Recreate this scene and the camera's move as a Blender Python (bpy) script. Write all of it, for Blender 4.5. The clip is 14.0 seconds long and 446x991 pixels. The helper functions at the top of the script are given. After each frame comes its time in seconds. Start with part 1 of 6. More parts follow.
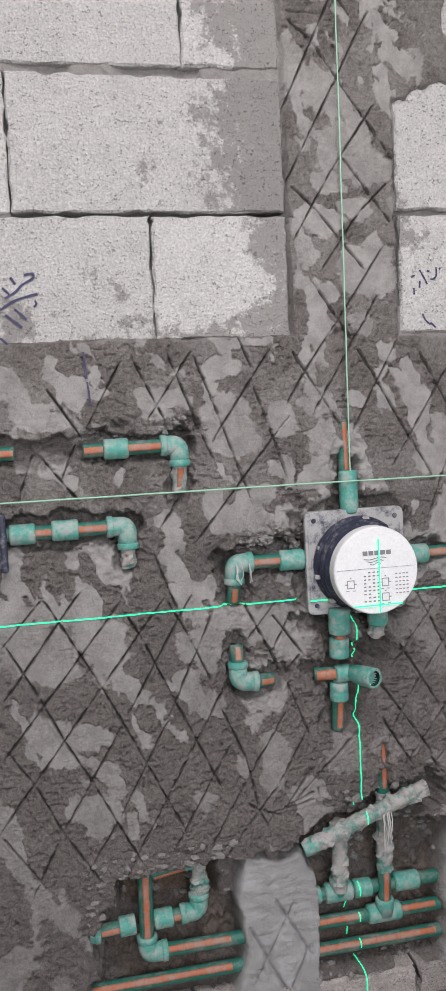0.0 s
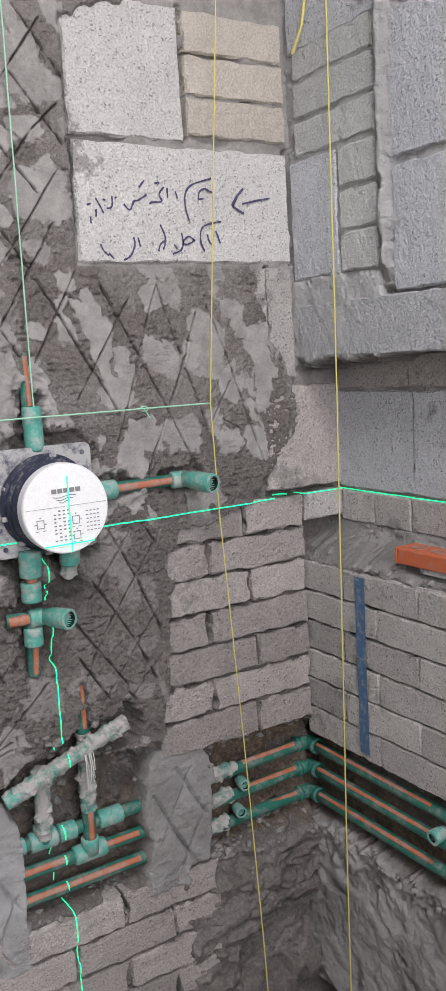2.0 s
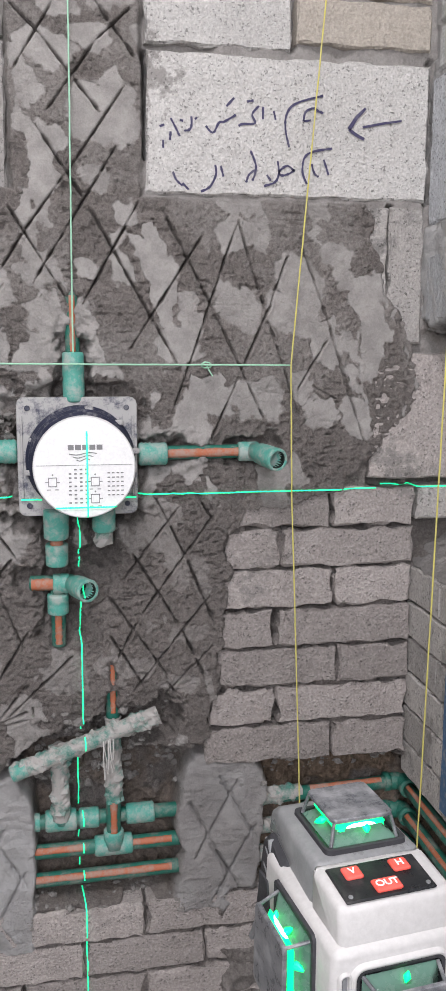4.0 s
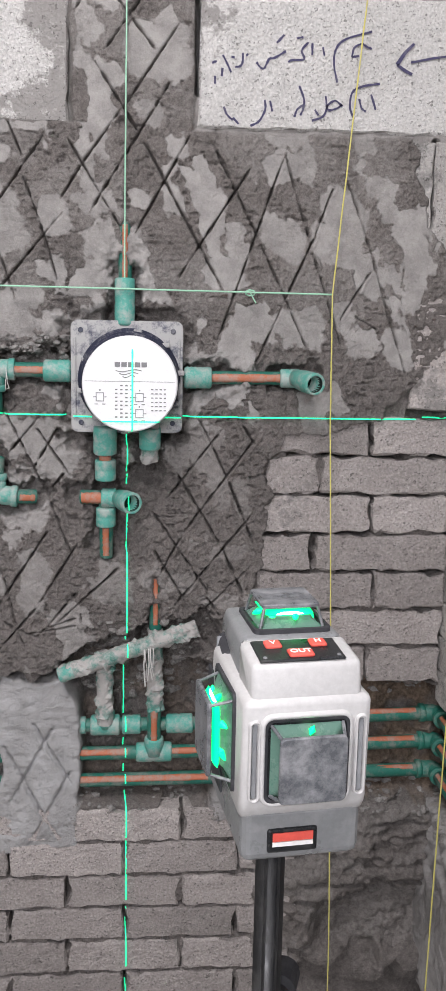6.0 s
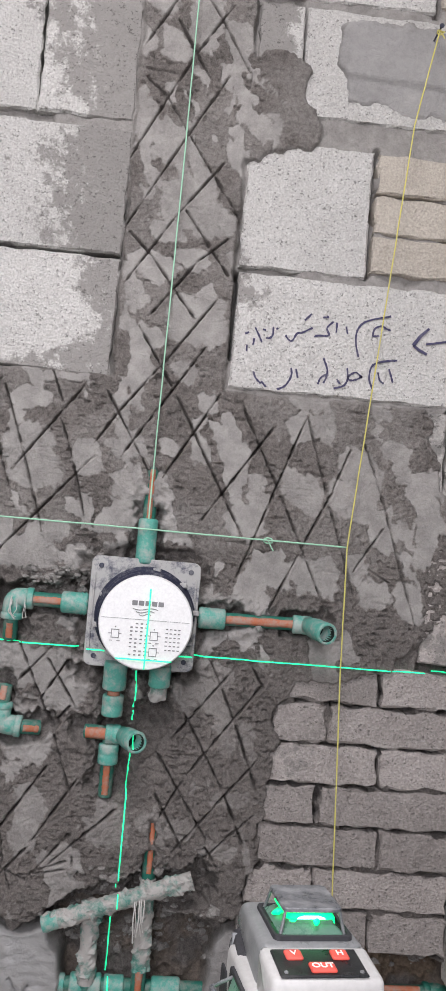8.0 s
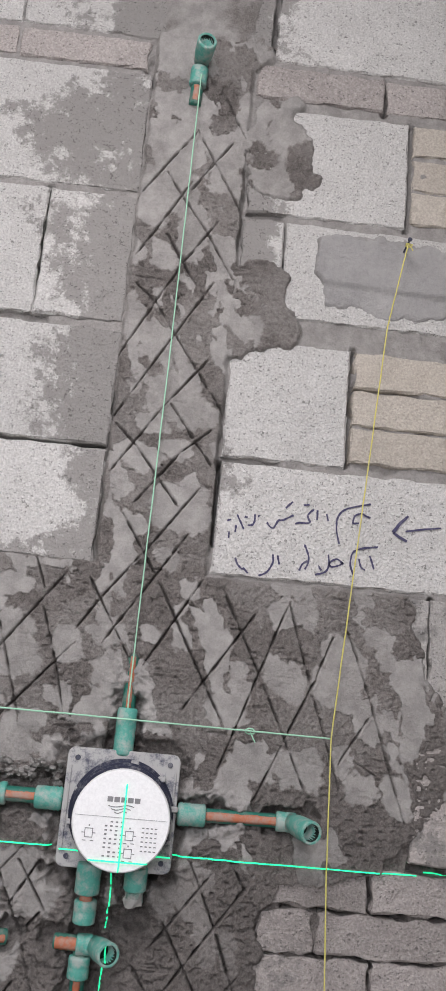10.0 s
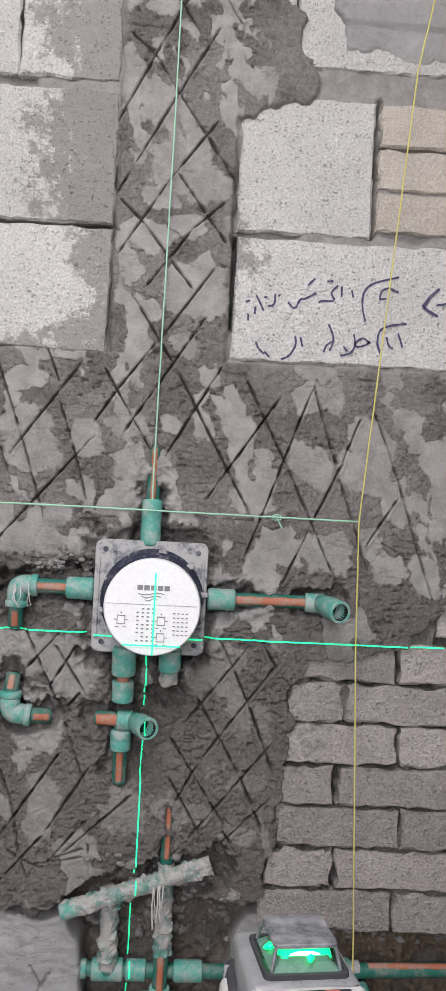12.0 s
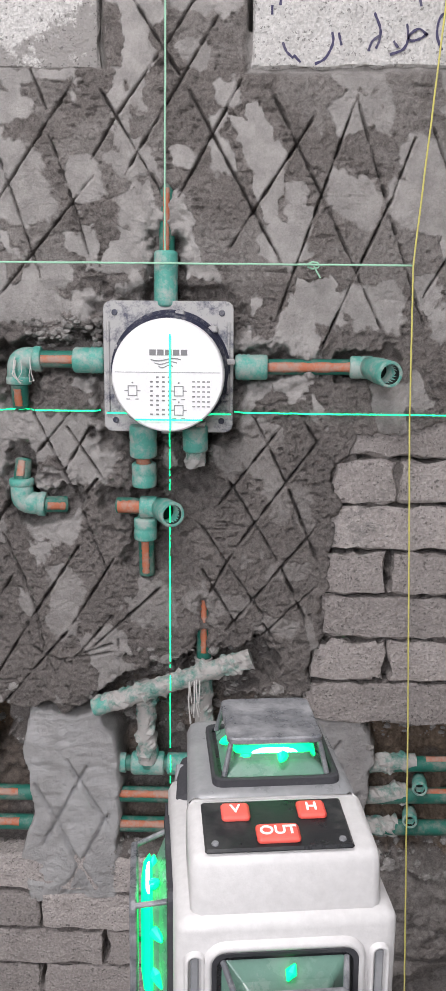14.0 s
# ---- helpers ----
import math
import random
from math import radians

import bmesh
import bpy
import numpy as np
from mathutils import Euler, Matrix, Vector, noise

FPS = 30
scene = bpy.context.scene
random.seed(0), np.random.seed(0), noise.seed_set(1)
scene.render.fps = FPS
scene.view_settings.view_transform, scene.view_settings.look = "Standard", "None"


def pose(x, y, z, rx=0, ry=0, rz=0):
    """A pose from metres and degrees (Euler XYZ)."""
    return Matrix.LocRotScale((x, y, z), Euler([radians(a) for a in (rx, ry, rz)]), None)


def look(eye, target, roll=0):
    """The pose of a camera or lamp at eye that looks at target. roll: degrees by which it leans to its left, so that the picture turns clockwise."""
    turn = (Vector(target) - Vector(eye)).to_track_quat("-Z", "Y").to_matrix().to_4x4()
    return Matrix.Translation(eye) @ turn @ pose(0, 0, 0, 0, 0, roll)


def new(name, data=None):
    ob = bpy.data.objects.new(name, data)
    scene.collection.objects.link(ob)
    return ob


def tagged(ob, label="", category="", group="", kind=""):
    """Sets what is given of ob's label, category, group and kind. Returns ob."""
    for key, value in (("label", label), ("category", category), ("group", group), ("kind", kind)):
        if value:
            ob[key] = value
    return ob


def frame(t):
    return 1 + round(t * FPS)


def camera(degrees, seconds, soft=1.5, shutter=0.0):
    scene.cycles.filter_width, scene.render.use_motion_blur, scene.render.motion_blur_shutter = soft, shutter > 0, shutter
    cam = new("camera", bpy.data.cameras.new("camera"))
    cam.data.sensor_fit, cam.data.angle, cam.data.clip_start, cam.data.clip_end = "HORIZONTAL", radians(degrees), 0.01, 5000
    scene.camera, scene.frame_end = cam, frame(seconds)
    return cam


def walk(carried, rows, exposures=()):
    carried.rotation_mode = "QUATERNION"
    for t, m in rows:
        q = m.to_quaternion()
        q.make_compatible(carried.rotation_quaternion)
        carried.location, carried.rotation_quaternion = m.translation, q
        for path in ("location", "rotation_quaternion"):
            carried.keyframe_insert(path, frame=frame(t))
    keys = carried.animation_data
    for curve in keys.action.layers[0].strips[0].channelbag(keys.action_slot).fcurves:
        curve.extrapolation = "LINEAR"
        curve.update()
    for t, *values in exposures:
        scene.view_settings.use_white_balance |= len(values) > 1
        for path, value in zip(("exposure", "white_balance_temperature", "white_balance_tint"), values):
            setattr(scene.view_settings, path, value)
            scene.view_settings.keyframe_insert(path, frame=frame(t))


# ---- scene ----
cam = camera(27.9, 14.0, soft=0.6)
PATH = [
    (0, (-0.006, 0.058, 1.300), (0.3860, 2.0130, 1.1410), -2.9),
    (0.5, (-0.001, 0.039, 1.279), (0.5330, 1.9620, 1.1580), -4.1),
    (1, (0.037, 0.049, 1.262), (0.7790, 1.8960, 1.0730), -3.5),
    (1.5, (0.015, 0.074, 1.258), (0.9570, 1.8210, 1.0060), -3.1),
    (2, (-0.001, 0.101, 1.267), (1.0280, 1.7890, 0.9700), -3.4),
    (2.5, (0.036, 0.111, 1.275), (1.1800, 1.7190, 0.9510), -3.7),
    (3, (0.217, 0.160, 1.253), (1.0710, 1.9410, 0.9440), -2),
    (3.5, (0.390, 0.157, 1.240), (0.9700, 2.0440, 0.9240), -1.1),
    (3.7, (0.424, 0.160, 1.236), (0.8940, 2.0760, 0.9130), -0.2),
    (5.8, (0.544, 0.068, 1.125), (0.7320, 2.0270, 0.7700), 1.1),
    (6, (0.540, 0.062, 1.130), (0.6960, 2.0240, 0.7770), 1.2),
    (6.5, (0.528, 0.062, 1.128), (0.6400, 2.0430, 0.8740), 3.4),
    (7, (0.531, 0.062, 1.142), (0.6710, 2.0520, 1.0050), 4.2),
    (7.5, (0.518, 0.053, 1.163), (0.6321, 2.0510, 1.1495), 5.1),
    (8, (0.512, 0.043, 1.181), (0.6478, 2.0350, 1.2904), 5),
    (8.5, (0.530, 0.040, 1.197), (0.6791, 2.0220, 1.3844), 5.3),
    (8.7, (0.533, 0.012, 1.207), (0.6763, 1.9960, 1.4471), 5.5),
    (10.8, (0.541, 0.052, 1.215), (0.6334, 1.9840, 1.7260), 5.1),
    (11, (0.545, 0.056, 1.210), (0.6707, 2.0140, 1.5965), 4.9),
    (11.5, (0.545, 0.067, 1.213), (0.6636, 2.0580, 1.3568), 3.1),
    (12, (0.545, 0.090, 1.212), (0.6291, 2.0880, 1.2289), 3),
    (12.5, (0.558, 0.147, 1.204), (0.5812, 2.1470, 1.1388), 3.3),
    (13, (0.602, 0.230, 1.174), (0.5472, 2.2200, 0.9821), 2.5),
    (13.5, (0.620, 0.270, 1.140), (0.5509, 2.2430, 0.8230), 1),
    (14, (0.618, 0.273, 1.124), (0.5450, 2.2340, 0.7400), 0.5),
]
EXPOSURES = [(0, -0.10), (1.5, 0.0), (3.5, 0.05), (6, 0.12), (7.5, 0.03), (8.5, -0.08), (11, -0.15), (12, -0.03), (13, 0.06), (14, 0.12)]
walk(cam, [(t, look(eye, target, roll)) for t, eye, target, roll in PATH], EXPOSURES)
SOUTH_FILL_W, OVERHEAD_FILL_W = 40.0, 39.0

# ---- light and exposure ----
world = bpy.data.worlds.new("world")
scene.world = world
world.use_nodes = True
sky = world.node_tree.nodes.new("ShaderNodeTexSky")
sky.sky_type, sky.sun_disc = "NISHITA", False
sky.sun_elevation, sky.sun_rotation = radians(50), radians(200)
back = world.node_tree.nodes["Background"]
back.inputs["Strength"].default_value = 0.12
world.node_tree.links.new(sky.outputs["Color"], back.inputs["Color"])


def area_lamp(name, m, sx, sy, watts, colour):
    data = bpy.data.lights.new(name, "AREA")
    data.shape, data.size, data.size_y = "RECTANGLE", sx, sy
    data.energy, data.color = watts, colour
    ob = new(name, data)
    ob.matrix_world = m
    return ob


# two added, unseen lamps: one in the south wall's assumed window opening, one under the ceiling
area_lamp("south_fill_light", look((0.1, -1.27, 1.75), (0.1, 0.0, 1.45)), 1.1, 1.0, SOUTH_FILL_W, (0.98, 0.955, 1.0))
area_lamp("overhead_fill_light", look((0.20, -0.05, 2.86), (0.32, 0.25, 0.0)), 0.7, 0.7, OVERHEAD_FILL_W, (1.0, 0.965, 0.985))

# ---- materials ----


def node_material(name):
    m = bpy.data.materials.new(name)
    m.use_nodes = True
    return m, m.node_tree.nodes, m.node_tree.links, m.node_tree.nodes["Principled BSDF"]


def noise_node(nt, scale, detail=5.0, rough=0.6):
    n = nt.nodes.new("ShaderNodeTexNoise")
    n.inputs["Scale"].default_value, n.inputs["Detail"].default_value, n.inputs["Roughness"].default_value = scale, detail, rough
    return n


def coords(nt, nodes_in):
    tc = nt.nodes.new("ShaderNodeNewGeometry")
    for n in nodes_in:
        nt.links.new(tc.outputs["Position"], n.inputs["Vector"])


def ramp(nt, source, stops):
    r = nt.nodes.new("ShaderNodeValToRGB")
    els = r.color_ramp.elements
    while len(els) < len(stops):
        els.new(0.5)
    for e, (p, c) in zip(els, stops):
        e.position, e.color = p, (*c, 1)
    nt.links.new(source, r.inputs["Fac"])
    return r.outputs["Color"]


def mix(nt, fac, a, b, mode="MIX"):
    n = nt.nodes.new("ShaderNodeMix")
    n.data_type, n.blend_type = "RGBA", mode
    for sock, v in ((n.inputs["Factor"], fac), (n.inputs["A"], a), (n.inputs["B"], b)):
        if isinstance(v, (int, float)):
            sock.default_value = v
        elif isinstance(v, tuple):
            sock.default_value = (*v, 1)
        else:
            nt.links.new(v, sock)
    return n.outputs["Result"]


def attribute(nt, name):
    n = nt.nodes.new("ShaderNodeAttribute")
    n.attribute_name = name
    return n.outputs["Fac"]


def bump(nt, bsdf, height, strength, distance):
    b = nt.nodes.new("ShaderNodeBump")
    b.inputs["Strength"].default_value, b.inputs["Distance"].default_value = strength, distance
    nt.links.new(height, b.inputs["Height"])
    nt.links.new(b.outputs["Normal"], bsdf.inputs["Normal"])


def math_node(nt, op, a, b):
    n = nt.nodes.new("ShaderNodeMath")
    n.operation = op
    for i, v in enumerate((a, b)):
        if isinstance(v, (int, float)):
            n.inputs[i].default_value = v
        else:
            nt.links.new(v, n.inputs[i])
    return n.outputs[0]


def masonry(name, low, high, pit=(0.07, 0.066, 0.062), pits=True, smear=(0.265, 0.25, 0.24), smear_from=0.62, vary=0.12, pit_scale=170.0, film=False):
    """Concrete block or brick: fine sand grain, pores and faint mortar smears, each piece a little different."""
    m, nodes, links, bsdf = node_material(name)
    nt = m.node_tree
    grain, blotch, dirt = noise_node(nt, 260, 4, 0.65), noise_node(nt, 14, 6, 0.65), noise_node(nt, 6.5, 9, 0.75)
    pores = nt.nodes.new("ShaderNodeTexVoronoi")
    pores.inputs["Scale"].default_value = pit_scale
    where = noise_node(nt, 60, 3)
    coords(nt, [grain, blotch, dirt, where])
    warp = nt.nodes.new("ShaderNodeVectorMath")
    warp.operation = "MULTIPLY_ADD"
    warp.inputs[1].default_value = (0.014, 0.014, 0.008)
    links.new(grain.outputs["Color"], warp.inputs[0])
    spot = nt.nodes.new("ShaderNodeNewGeometry")
    links.new(spot.outputs["Position"], warp.inputs[2])
    links.new(warp.outputs[0], pores.inputs["Vector"])
    base = ramp(nt, blotch.outputs["Fac"], [(0.3, low), (0.7, high)])
    base = mix(nt, 0.42, base, ramp(nt, grain.outputs["Fac"], [(0.34, tuple(c * 0.58 for c in low)), (0.5, low), (0.66, tuple(min(1, c * 1.2) for c in high))]))
    base = mix(nt, ramp(nt, dirt.outputs["Fac"], [(smear_from, (0, 0, 0)), (smear_from + 0.06, (1, 1, 1))]), base, smear)
    if film:
        # mortar film dragged sideways off the render column, speckled where it thins out
        xyz = nt.nodes.new("ShaderNodeSeparateXYZ")
        geo = nt.nodes.new("ShaderNodeNewGeometry")
        links.new(geo.outputs["Position"], xyz.inputs[0])
        speck, cloud = noise_node(nt, 75, 6, 0.75), noise_node(nt, 6.0, 10, 0.66)
        coords(nt, [speck, cloud])
        west = math_node(nt, "MULTIPLY", math_node(nt, "SUBTRACT", 0.40, xyz.outputs["X"]), 2.6)
        east = math_node(nt, "MULTIPLY", math_node(nt, "SUBTRACT", xyz.outputs["X"], 0.60), 9.0)
        east = math_node(nt, "SUBTRACT", east, math_node(nt, "MULTIPLY", math_node(nt, "GREATER_THAN", xyz.outputs["Z"], 1.88), 0.5))
        west = math_node(nt, "SUBTRACT", west, math_node(nt, "MULTIPLY", math_node(nt, "GREATER_THAN", xyz.outputs["Z"], 1.64), 0.30))
        away = math_node(nt, "MAXIMUM", west, east)
        foot = math_node(nt, "MULTIPLY", math_node(nt, "ABSOLUTE", math_node(nt, "SUBTRACT", xyz.outputs["Z"], 1.44), 0), 3.4)
        foot = math_node(nt, "ADD", foot, math_node(nt, "MULTIPLY", math_node(nt, "GREATER_THAN", xyz.outputs["X"], 0.5), 0.45))
        away = math_node(nt, "MINIMUM", away, foot)
        amount = math_node(nt, "ADD", math_node(nt, "MULTIPLY", cloud.outputs["Fac"], 3.3), math_node(nt, "MULTIPLY", speck.outputs["Fac"], 1.15))
        amount = math_node(nt, "SUBTRACT", math_node(nt, "ADD", amount, -1.30), away)
        base = mix(nt, ramp(nt, amount, [(0.84, (0, 0, 0)), (0.90, (0.45,) * 3), (1.04, (0.80,) * 3)]), base, smear)
    if pits:
        # pores open only in some places, with uneven size
        size = math_node(nt, "MULTIPLY", where.outputs["Fac"], 0.86)
        hole = math_node(nt, "LESS_THAN", pores.outputs["Distance"], math_node(nt, "SUBTRACT", size, 0.235))
        base = mix(nt, math_node(nt, "MULTIPLY", hole, 0.55), base, pit)
    info = nt.nodes.new("ShaderNodeObjectInfo")
    tone = ramp(nt, info.outputs["Random"], [(0.0, (1 - vary,) * 3), (1.0, (1 + vary * 0.4,) * 3)])
    links.new(mix(nt, 1.0, base, tone, "MULTIPLY"), bsdf.inputs["Base Color"])
    bsdf.inputs["Roughness"].default_value = 0.95
    bsdf.inputs["Specular IOR Level"].default_value = 0.2
    h = math_node(nt, "ADD", math_node(nt, "MULTIPLY", grain.outputs["Fac"], 0.5), math_node(nt, "MULTIPLY", where.outputs["Fac"], 0.8))
    if pits:
        h = math_node(nt, "SUBTRACT", h, math_node(nt, "MULTIPLY", hole, 0.7))
    bump(nt, bsdf, h, 1.0, 0.008)
    return m


def mortar(name, dark, light, cement, soil_shade):
    """Render coat: damp rough mortar, paler trowelled patches, fresh cement and brown broken chases, as the coat's attributes say."""
    m, nodes, links, bsdf = node_material(name)
    nt = m.node_tree
    sand, grit, stain = noise_node(nt, 420, 4, 0.75), noise_node(nt, 130, 5, 0.7), noise_node(nt, 9, 7, 0.7)
    smudge = noise_node(nt, 34, 6, 0.7)
    coords(nt, [sand, grit, stain, smudge])
    d = ramp(nt, stain.outputs["Fac"], [(0.34, tuple(c * 0.60 for c in dark)), (0.50, dark), (0.66, tuple(c * 1.60 for c in dark))])
    d = mix(nt, 0.52, d, ramp(nt, grit.outputs["Fac"], [(0.35, tuple(c * 0.38 for c in dark)), (0.65, tuple(c * 1.58 for c in dark))]))
    d = mix(nt, 0.35, d, ramp(nt, sand.outputs["Fac"], [(0.38, tuple(c * 0.40 for c in dark)), (0.62, tuple(c * 1.55 for c in dark))]))
    l = ramp(nt, stain.outputs["Fac"], [(0.3, tuple(c * 0.85 for c in light)), (0.7, tuple(c * 1.1 for c in light))])
    l = mix(nt, 0.35, l, ramp(nt, sand.outputs["Fac"], [(0.36, tuple(c * 0.45 for c in light)), (0.64, tuple(c * 1.3 for c in light))]))
    c = ramp(nt, stain.outputs["Fac"], [(0.3, tuple(c * 0.8 for c in cement)), (0.7, tuple(c * 1.12 for c in cement))])
    s = ramp(nt, grit.outputs["Fac"], [(0.3, tuple(c * 0.5 for c in soil_shade)), (0.7, tuple(c * 1.5 for c in soil_shade))])
    l = mix(nt, 0.55, l, mix(nt, ramp(nt, smudge.outputs["Fac"], [(0.38, (0, 0, 0)), (0.62, (1, 1, 1))]), tuple(c * 0.62 for c in light), tuple(c * 1.12 for c in light)))
    # the patches' edges break up into grains
    edge = math_node(nt, "ADD", attribute(nt, "light"), math_node(nt, "MULTIPLY", math_node(nt, "SUBTRACT", grit.outputs["Fac"], 0.5), 0.8))
    col = mix(nt, ramp(nt, edge, [(0.18, (0, 0, 0)), (0.88, (1, 1, 1))]), d, l)
    col = mix(nt, attribute(nt, "cement"), col, c)
    col = mix(nt, attribute(nt, "soil_shade"), col, s)
    links.new(col, bsdf.inputs["Base Color"])
    bsdf.inputs["Roughness"].default_value = 0.93
    bsdf.inputs["Specular IOR Level"].default_value = 0.25
    rough = math_node(nt, "SUBTRACT", 1.0, math_node(nt, "MULTIPLY", math_node(nt, "ADD", attribute(nt, "light"), math_node(nt, "MULTIPLY", attribute(nt, "cement"), 0.6)), 0.7))
    h = math_node(nt, "MULTIPLY", math_node(nt, "ADD", grit.outputs["Fac"], math_node(nt, "MULTIPLY", sand.outputs["Fac"], 0.5)), rough)
    bump(nt, bsdf, h, 1.0, 0.009)
    return m


def plastic(name, colour, rough=0.45, dust=0.35, dust_colour=(0.36, 0.34, 0.32), dust_from=0.52, scale=45.0):
    """Moulded plastic with dried mortar dust on it."""
    m, nodes, links, bsdf = node_material(name)
    nt = m.node_tree
    big, fine = noise_node(nt, scale, 8, 0.72), noise_node(nt, 260, 3)
    coords(nt, [big, fine])
    base = mix(nt, 0.25, colour, ramp(nt, fine.outputs["Fac"], [(0.3, tuple(c * 0.7 for c in colour)), (0.7, tuple(min(1, c * 1.2) for c in colour))]))
    f = ramp(nt, big.outputs["Fac"], [(dust_from, (0, 0, 0)), (dust_from + 0.16, (dust,) * 3)])
    links.new(mix(nt, f, base, dust_colour), bsdf.inputs["Base Color"])
    links.new(ramp(nt, big.outputs["Fac"], [(0.4, (rough,) * 3), (0.7, (min(1, rough + 0.4),) * 3)]), bsdf.inputs["Roughness"])
    bump(nt, bsdf, big.outputs["Fac"], 0.25, 0.002)
    return m


def glow(name, colour, strength):
    m, nodes, links, bsdf = node_material(name)
    bsdf.inputs["Base Color"].default_value = (*colour, 1)
    bsdf.inputs["Emission Color"].default_value = (*colour, 1)
    bsdf.inputs["Emission Strength"].default_value = strength
    return m


COAT = mortar("render_coat", (0.222, 0.201, 0.190), (0.372, 0.355, 0.343), (0.50, 0.497, 0.50), (0.225, 0.168, 0.125))
BLOCK = masonry("concrete_block", (0.55, 0.536, 0.522), (0.71, 0.695, 0.68), smear_from=0.66, film=True)
TAN_BRICK = masonry("tan_brick", (0.50, 0.45, 0.395), (0.63, 0.58, 0.52), pits=False, smear_from=0.66)
BRICK = masonry("cement_brick", (0.362, 0.328, 0.314), (0.535, 0.492, 0.474), smear_from=0.60, vary=0.26, pit_scale=170)
GREY_BLOCK = masonry("grey_block", (0.49, 0.505, 0.535), (0.62, 0.635, 0.665), smear=(0.32, 0.32, 0.33), smear_from=0.62)
PALE_BRICK = masonry("pale_brick", (0.47, 0.475, 0.475), (0.58, 0.585, 0.58), pits=False, smear=(0.36, 0.36, 0.36), smear_from=0.60)
GREY_BRICK = masonry("grey_brick", (0.435, 0.415, 0.40), (0.565, 0.540, 0.520), smear=(0.29, 0.28, 0.27), smear_from=0.57, vary=0.22, pit_scale=150)
BEAM = masonry("beam_concrete", (0.43, 0.44, 0.455), (0.54, 0.55, 0.565), pits=False, smear=(0.5, 0.5, 0.5), smear_from=0.64)
PAINT = masonry("room_plaster", (0.42, 0.41, 0.39), (0.52, 0.51, 0.49), pits=False)
PIPE = plastic("green_pipe", (0.020, 0.150, 0.112), 0.42, 0.6, (0.28, 0.26, 0.24), 0.48)
FITTING = plastic("green_fitting", (0.085, 0.345, 0.285), 0.5, 0.8, (0.40, 0.42, 0.40), 0.44)
STRIPE = plastic("orange_stripe", (0.44, 0.140, 0.070), 0.55, 0.8, (0.36, 0.28, 0.24), 0.44)
CRUST = plastic("crusted_pipe", (0.06, 0.22, 0.18), 0.6, 1.0, (0.40, 0.385, 0.37), 0.37, 34.0)
# near black colour that paints the shade inside the open outlets
BORE_SHADE = plastic("pipe_bore_shade", (0.004, 0.012, 0.010), 0.7, 0.0)
STRING = plastic("yellow_string", (0.62, 0.56, 0.16), 0.8, 0.3, dust_from=0.5)
# the laser-lit look of these strings is put into this green base colour
GREEN_STRING = plastic("green_lit_string", (0.36, 0.66, 0.48), 0.8, 0.3)
INK = plastic("marker_ink", (0.055, 0.05, 0.11), 0.7, 0.35, (0.3, 0.29, 0.32))
BLUE = plastic("blue_chalk", (0.06, 0.13, 0.24), 0.9, 0.7, (0.3, 0.3, 0.31), 0.5, 60)
# glowing strips stand in for the laser light thrown on the walls
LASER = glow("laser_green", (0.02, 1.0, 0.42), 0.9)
LASER_CORE = glow("laser_core", (0.45, 1.0, 0.70), 6.0)

# ---- mesh helpers ----


def part(name, bm, material, parent=None, label="", smooth=False):
    me = bpy.data.meshes.new(name)
    bm.to_mesh(me)
    bm.free()
    me.materials.append(material)
    if smooth:
        for p in me.polygons:
            p.use_smooth = True
    ob = new(name, me)
    ob.parent = parent
    if label:
        tagged(ob, label)
    return ob


def empty(name, at, label, category, group="", kind=""):
    ob = new(name)
    ob.empty_display_size = 0.02
    ob.location = at
    return tagged(ob, label, category, group, kind)


def local(ob, parent):
    """Keep a part, modelled in world metres, where it is under a moved parent."""
    ob.parent = parent
    ob.matrix_parent_inverse = Matrix.Translation(parent.location).inverted()
    return ob


def box_bm(x0, x1, y0, y1, z0, z1, bevel=0.0, segments=2):
    bm = bmesh.new()
    bmesh.ops.create_cube(bm, size=1)
    for v in bm.verts:
        v.co = Vector(((x0 + x1) / 2 + v.co.x * (x1 - x0), (y0 + y1) / 2 + v.co.y * (y1 - y0), (z0 + z1) / 2 + v.co.z * (z1 - z0)))
    if bevel:
        bmesh.ops.bevel(bm, geom=bm.edges[:], offset=bevel, segments=segments, affect="EDGES", profile=0.5)
    return bm


def rings_bm(rings, closed_start=True, closed_end=True):
    """A skin over rings of points, each ring as long as the next."""
    bm = bmesh.new()
    made = [[bm.verts.new(p) for p in r] for r in rings]
    n = len(made[0])
    for a, b in zip(made, made[1:]):
        for i in range(n):
            bm.faces.new((a[i], a[(i + 1) % n], b[(i + 1) % n], b[i]))
    if closed_start:
        bm.faces.new(made[0][::-1])
    if closed_end:
        bm.faces.new(made[-1])
    bmesh.ops.recalc_face_normals(bm, faces=bm.faces[:])
    return bm


def frame_of(d):
    d = d.normalized()
    u = d.cross(Vector((0, 0, 1)) if abs(d.z) < 0.9 else Vector((1, 0, 0))).normalized()
    return u, d.cross(u).normalized()


def circle(c, u, v, r, n=20, wobble=0.0):
    return [c + (u * math.cos(2 * math.pi * i / n) + v * math.sin(2 * math.pi * i / n)) * (r + random.uniform(-wobble, wobble)) for i in range(n)]


def lathe(p, q, profile, n=20, wobble=0.0, ends=(True, True)):
    """A turned body from p to q; profile: (share of the way, radius)."""
    p, q = Vector(p), Vector(q)
    u, v = frame_of(q - p)
    return rings_bm([circle(p.lerp(q, s), u, v, r, n, wobble) for s, r in profile], *ends)


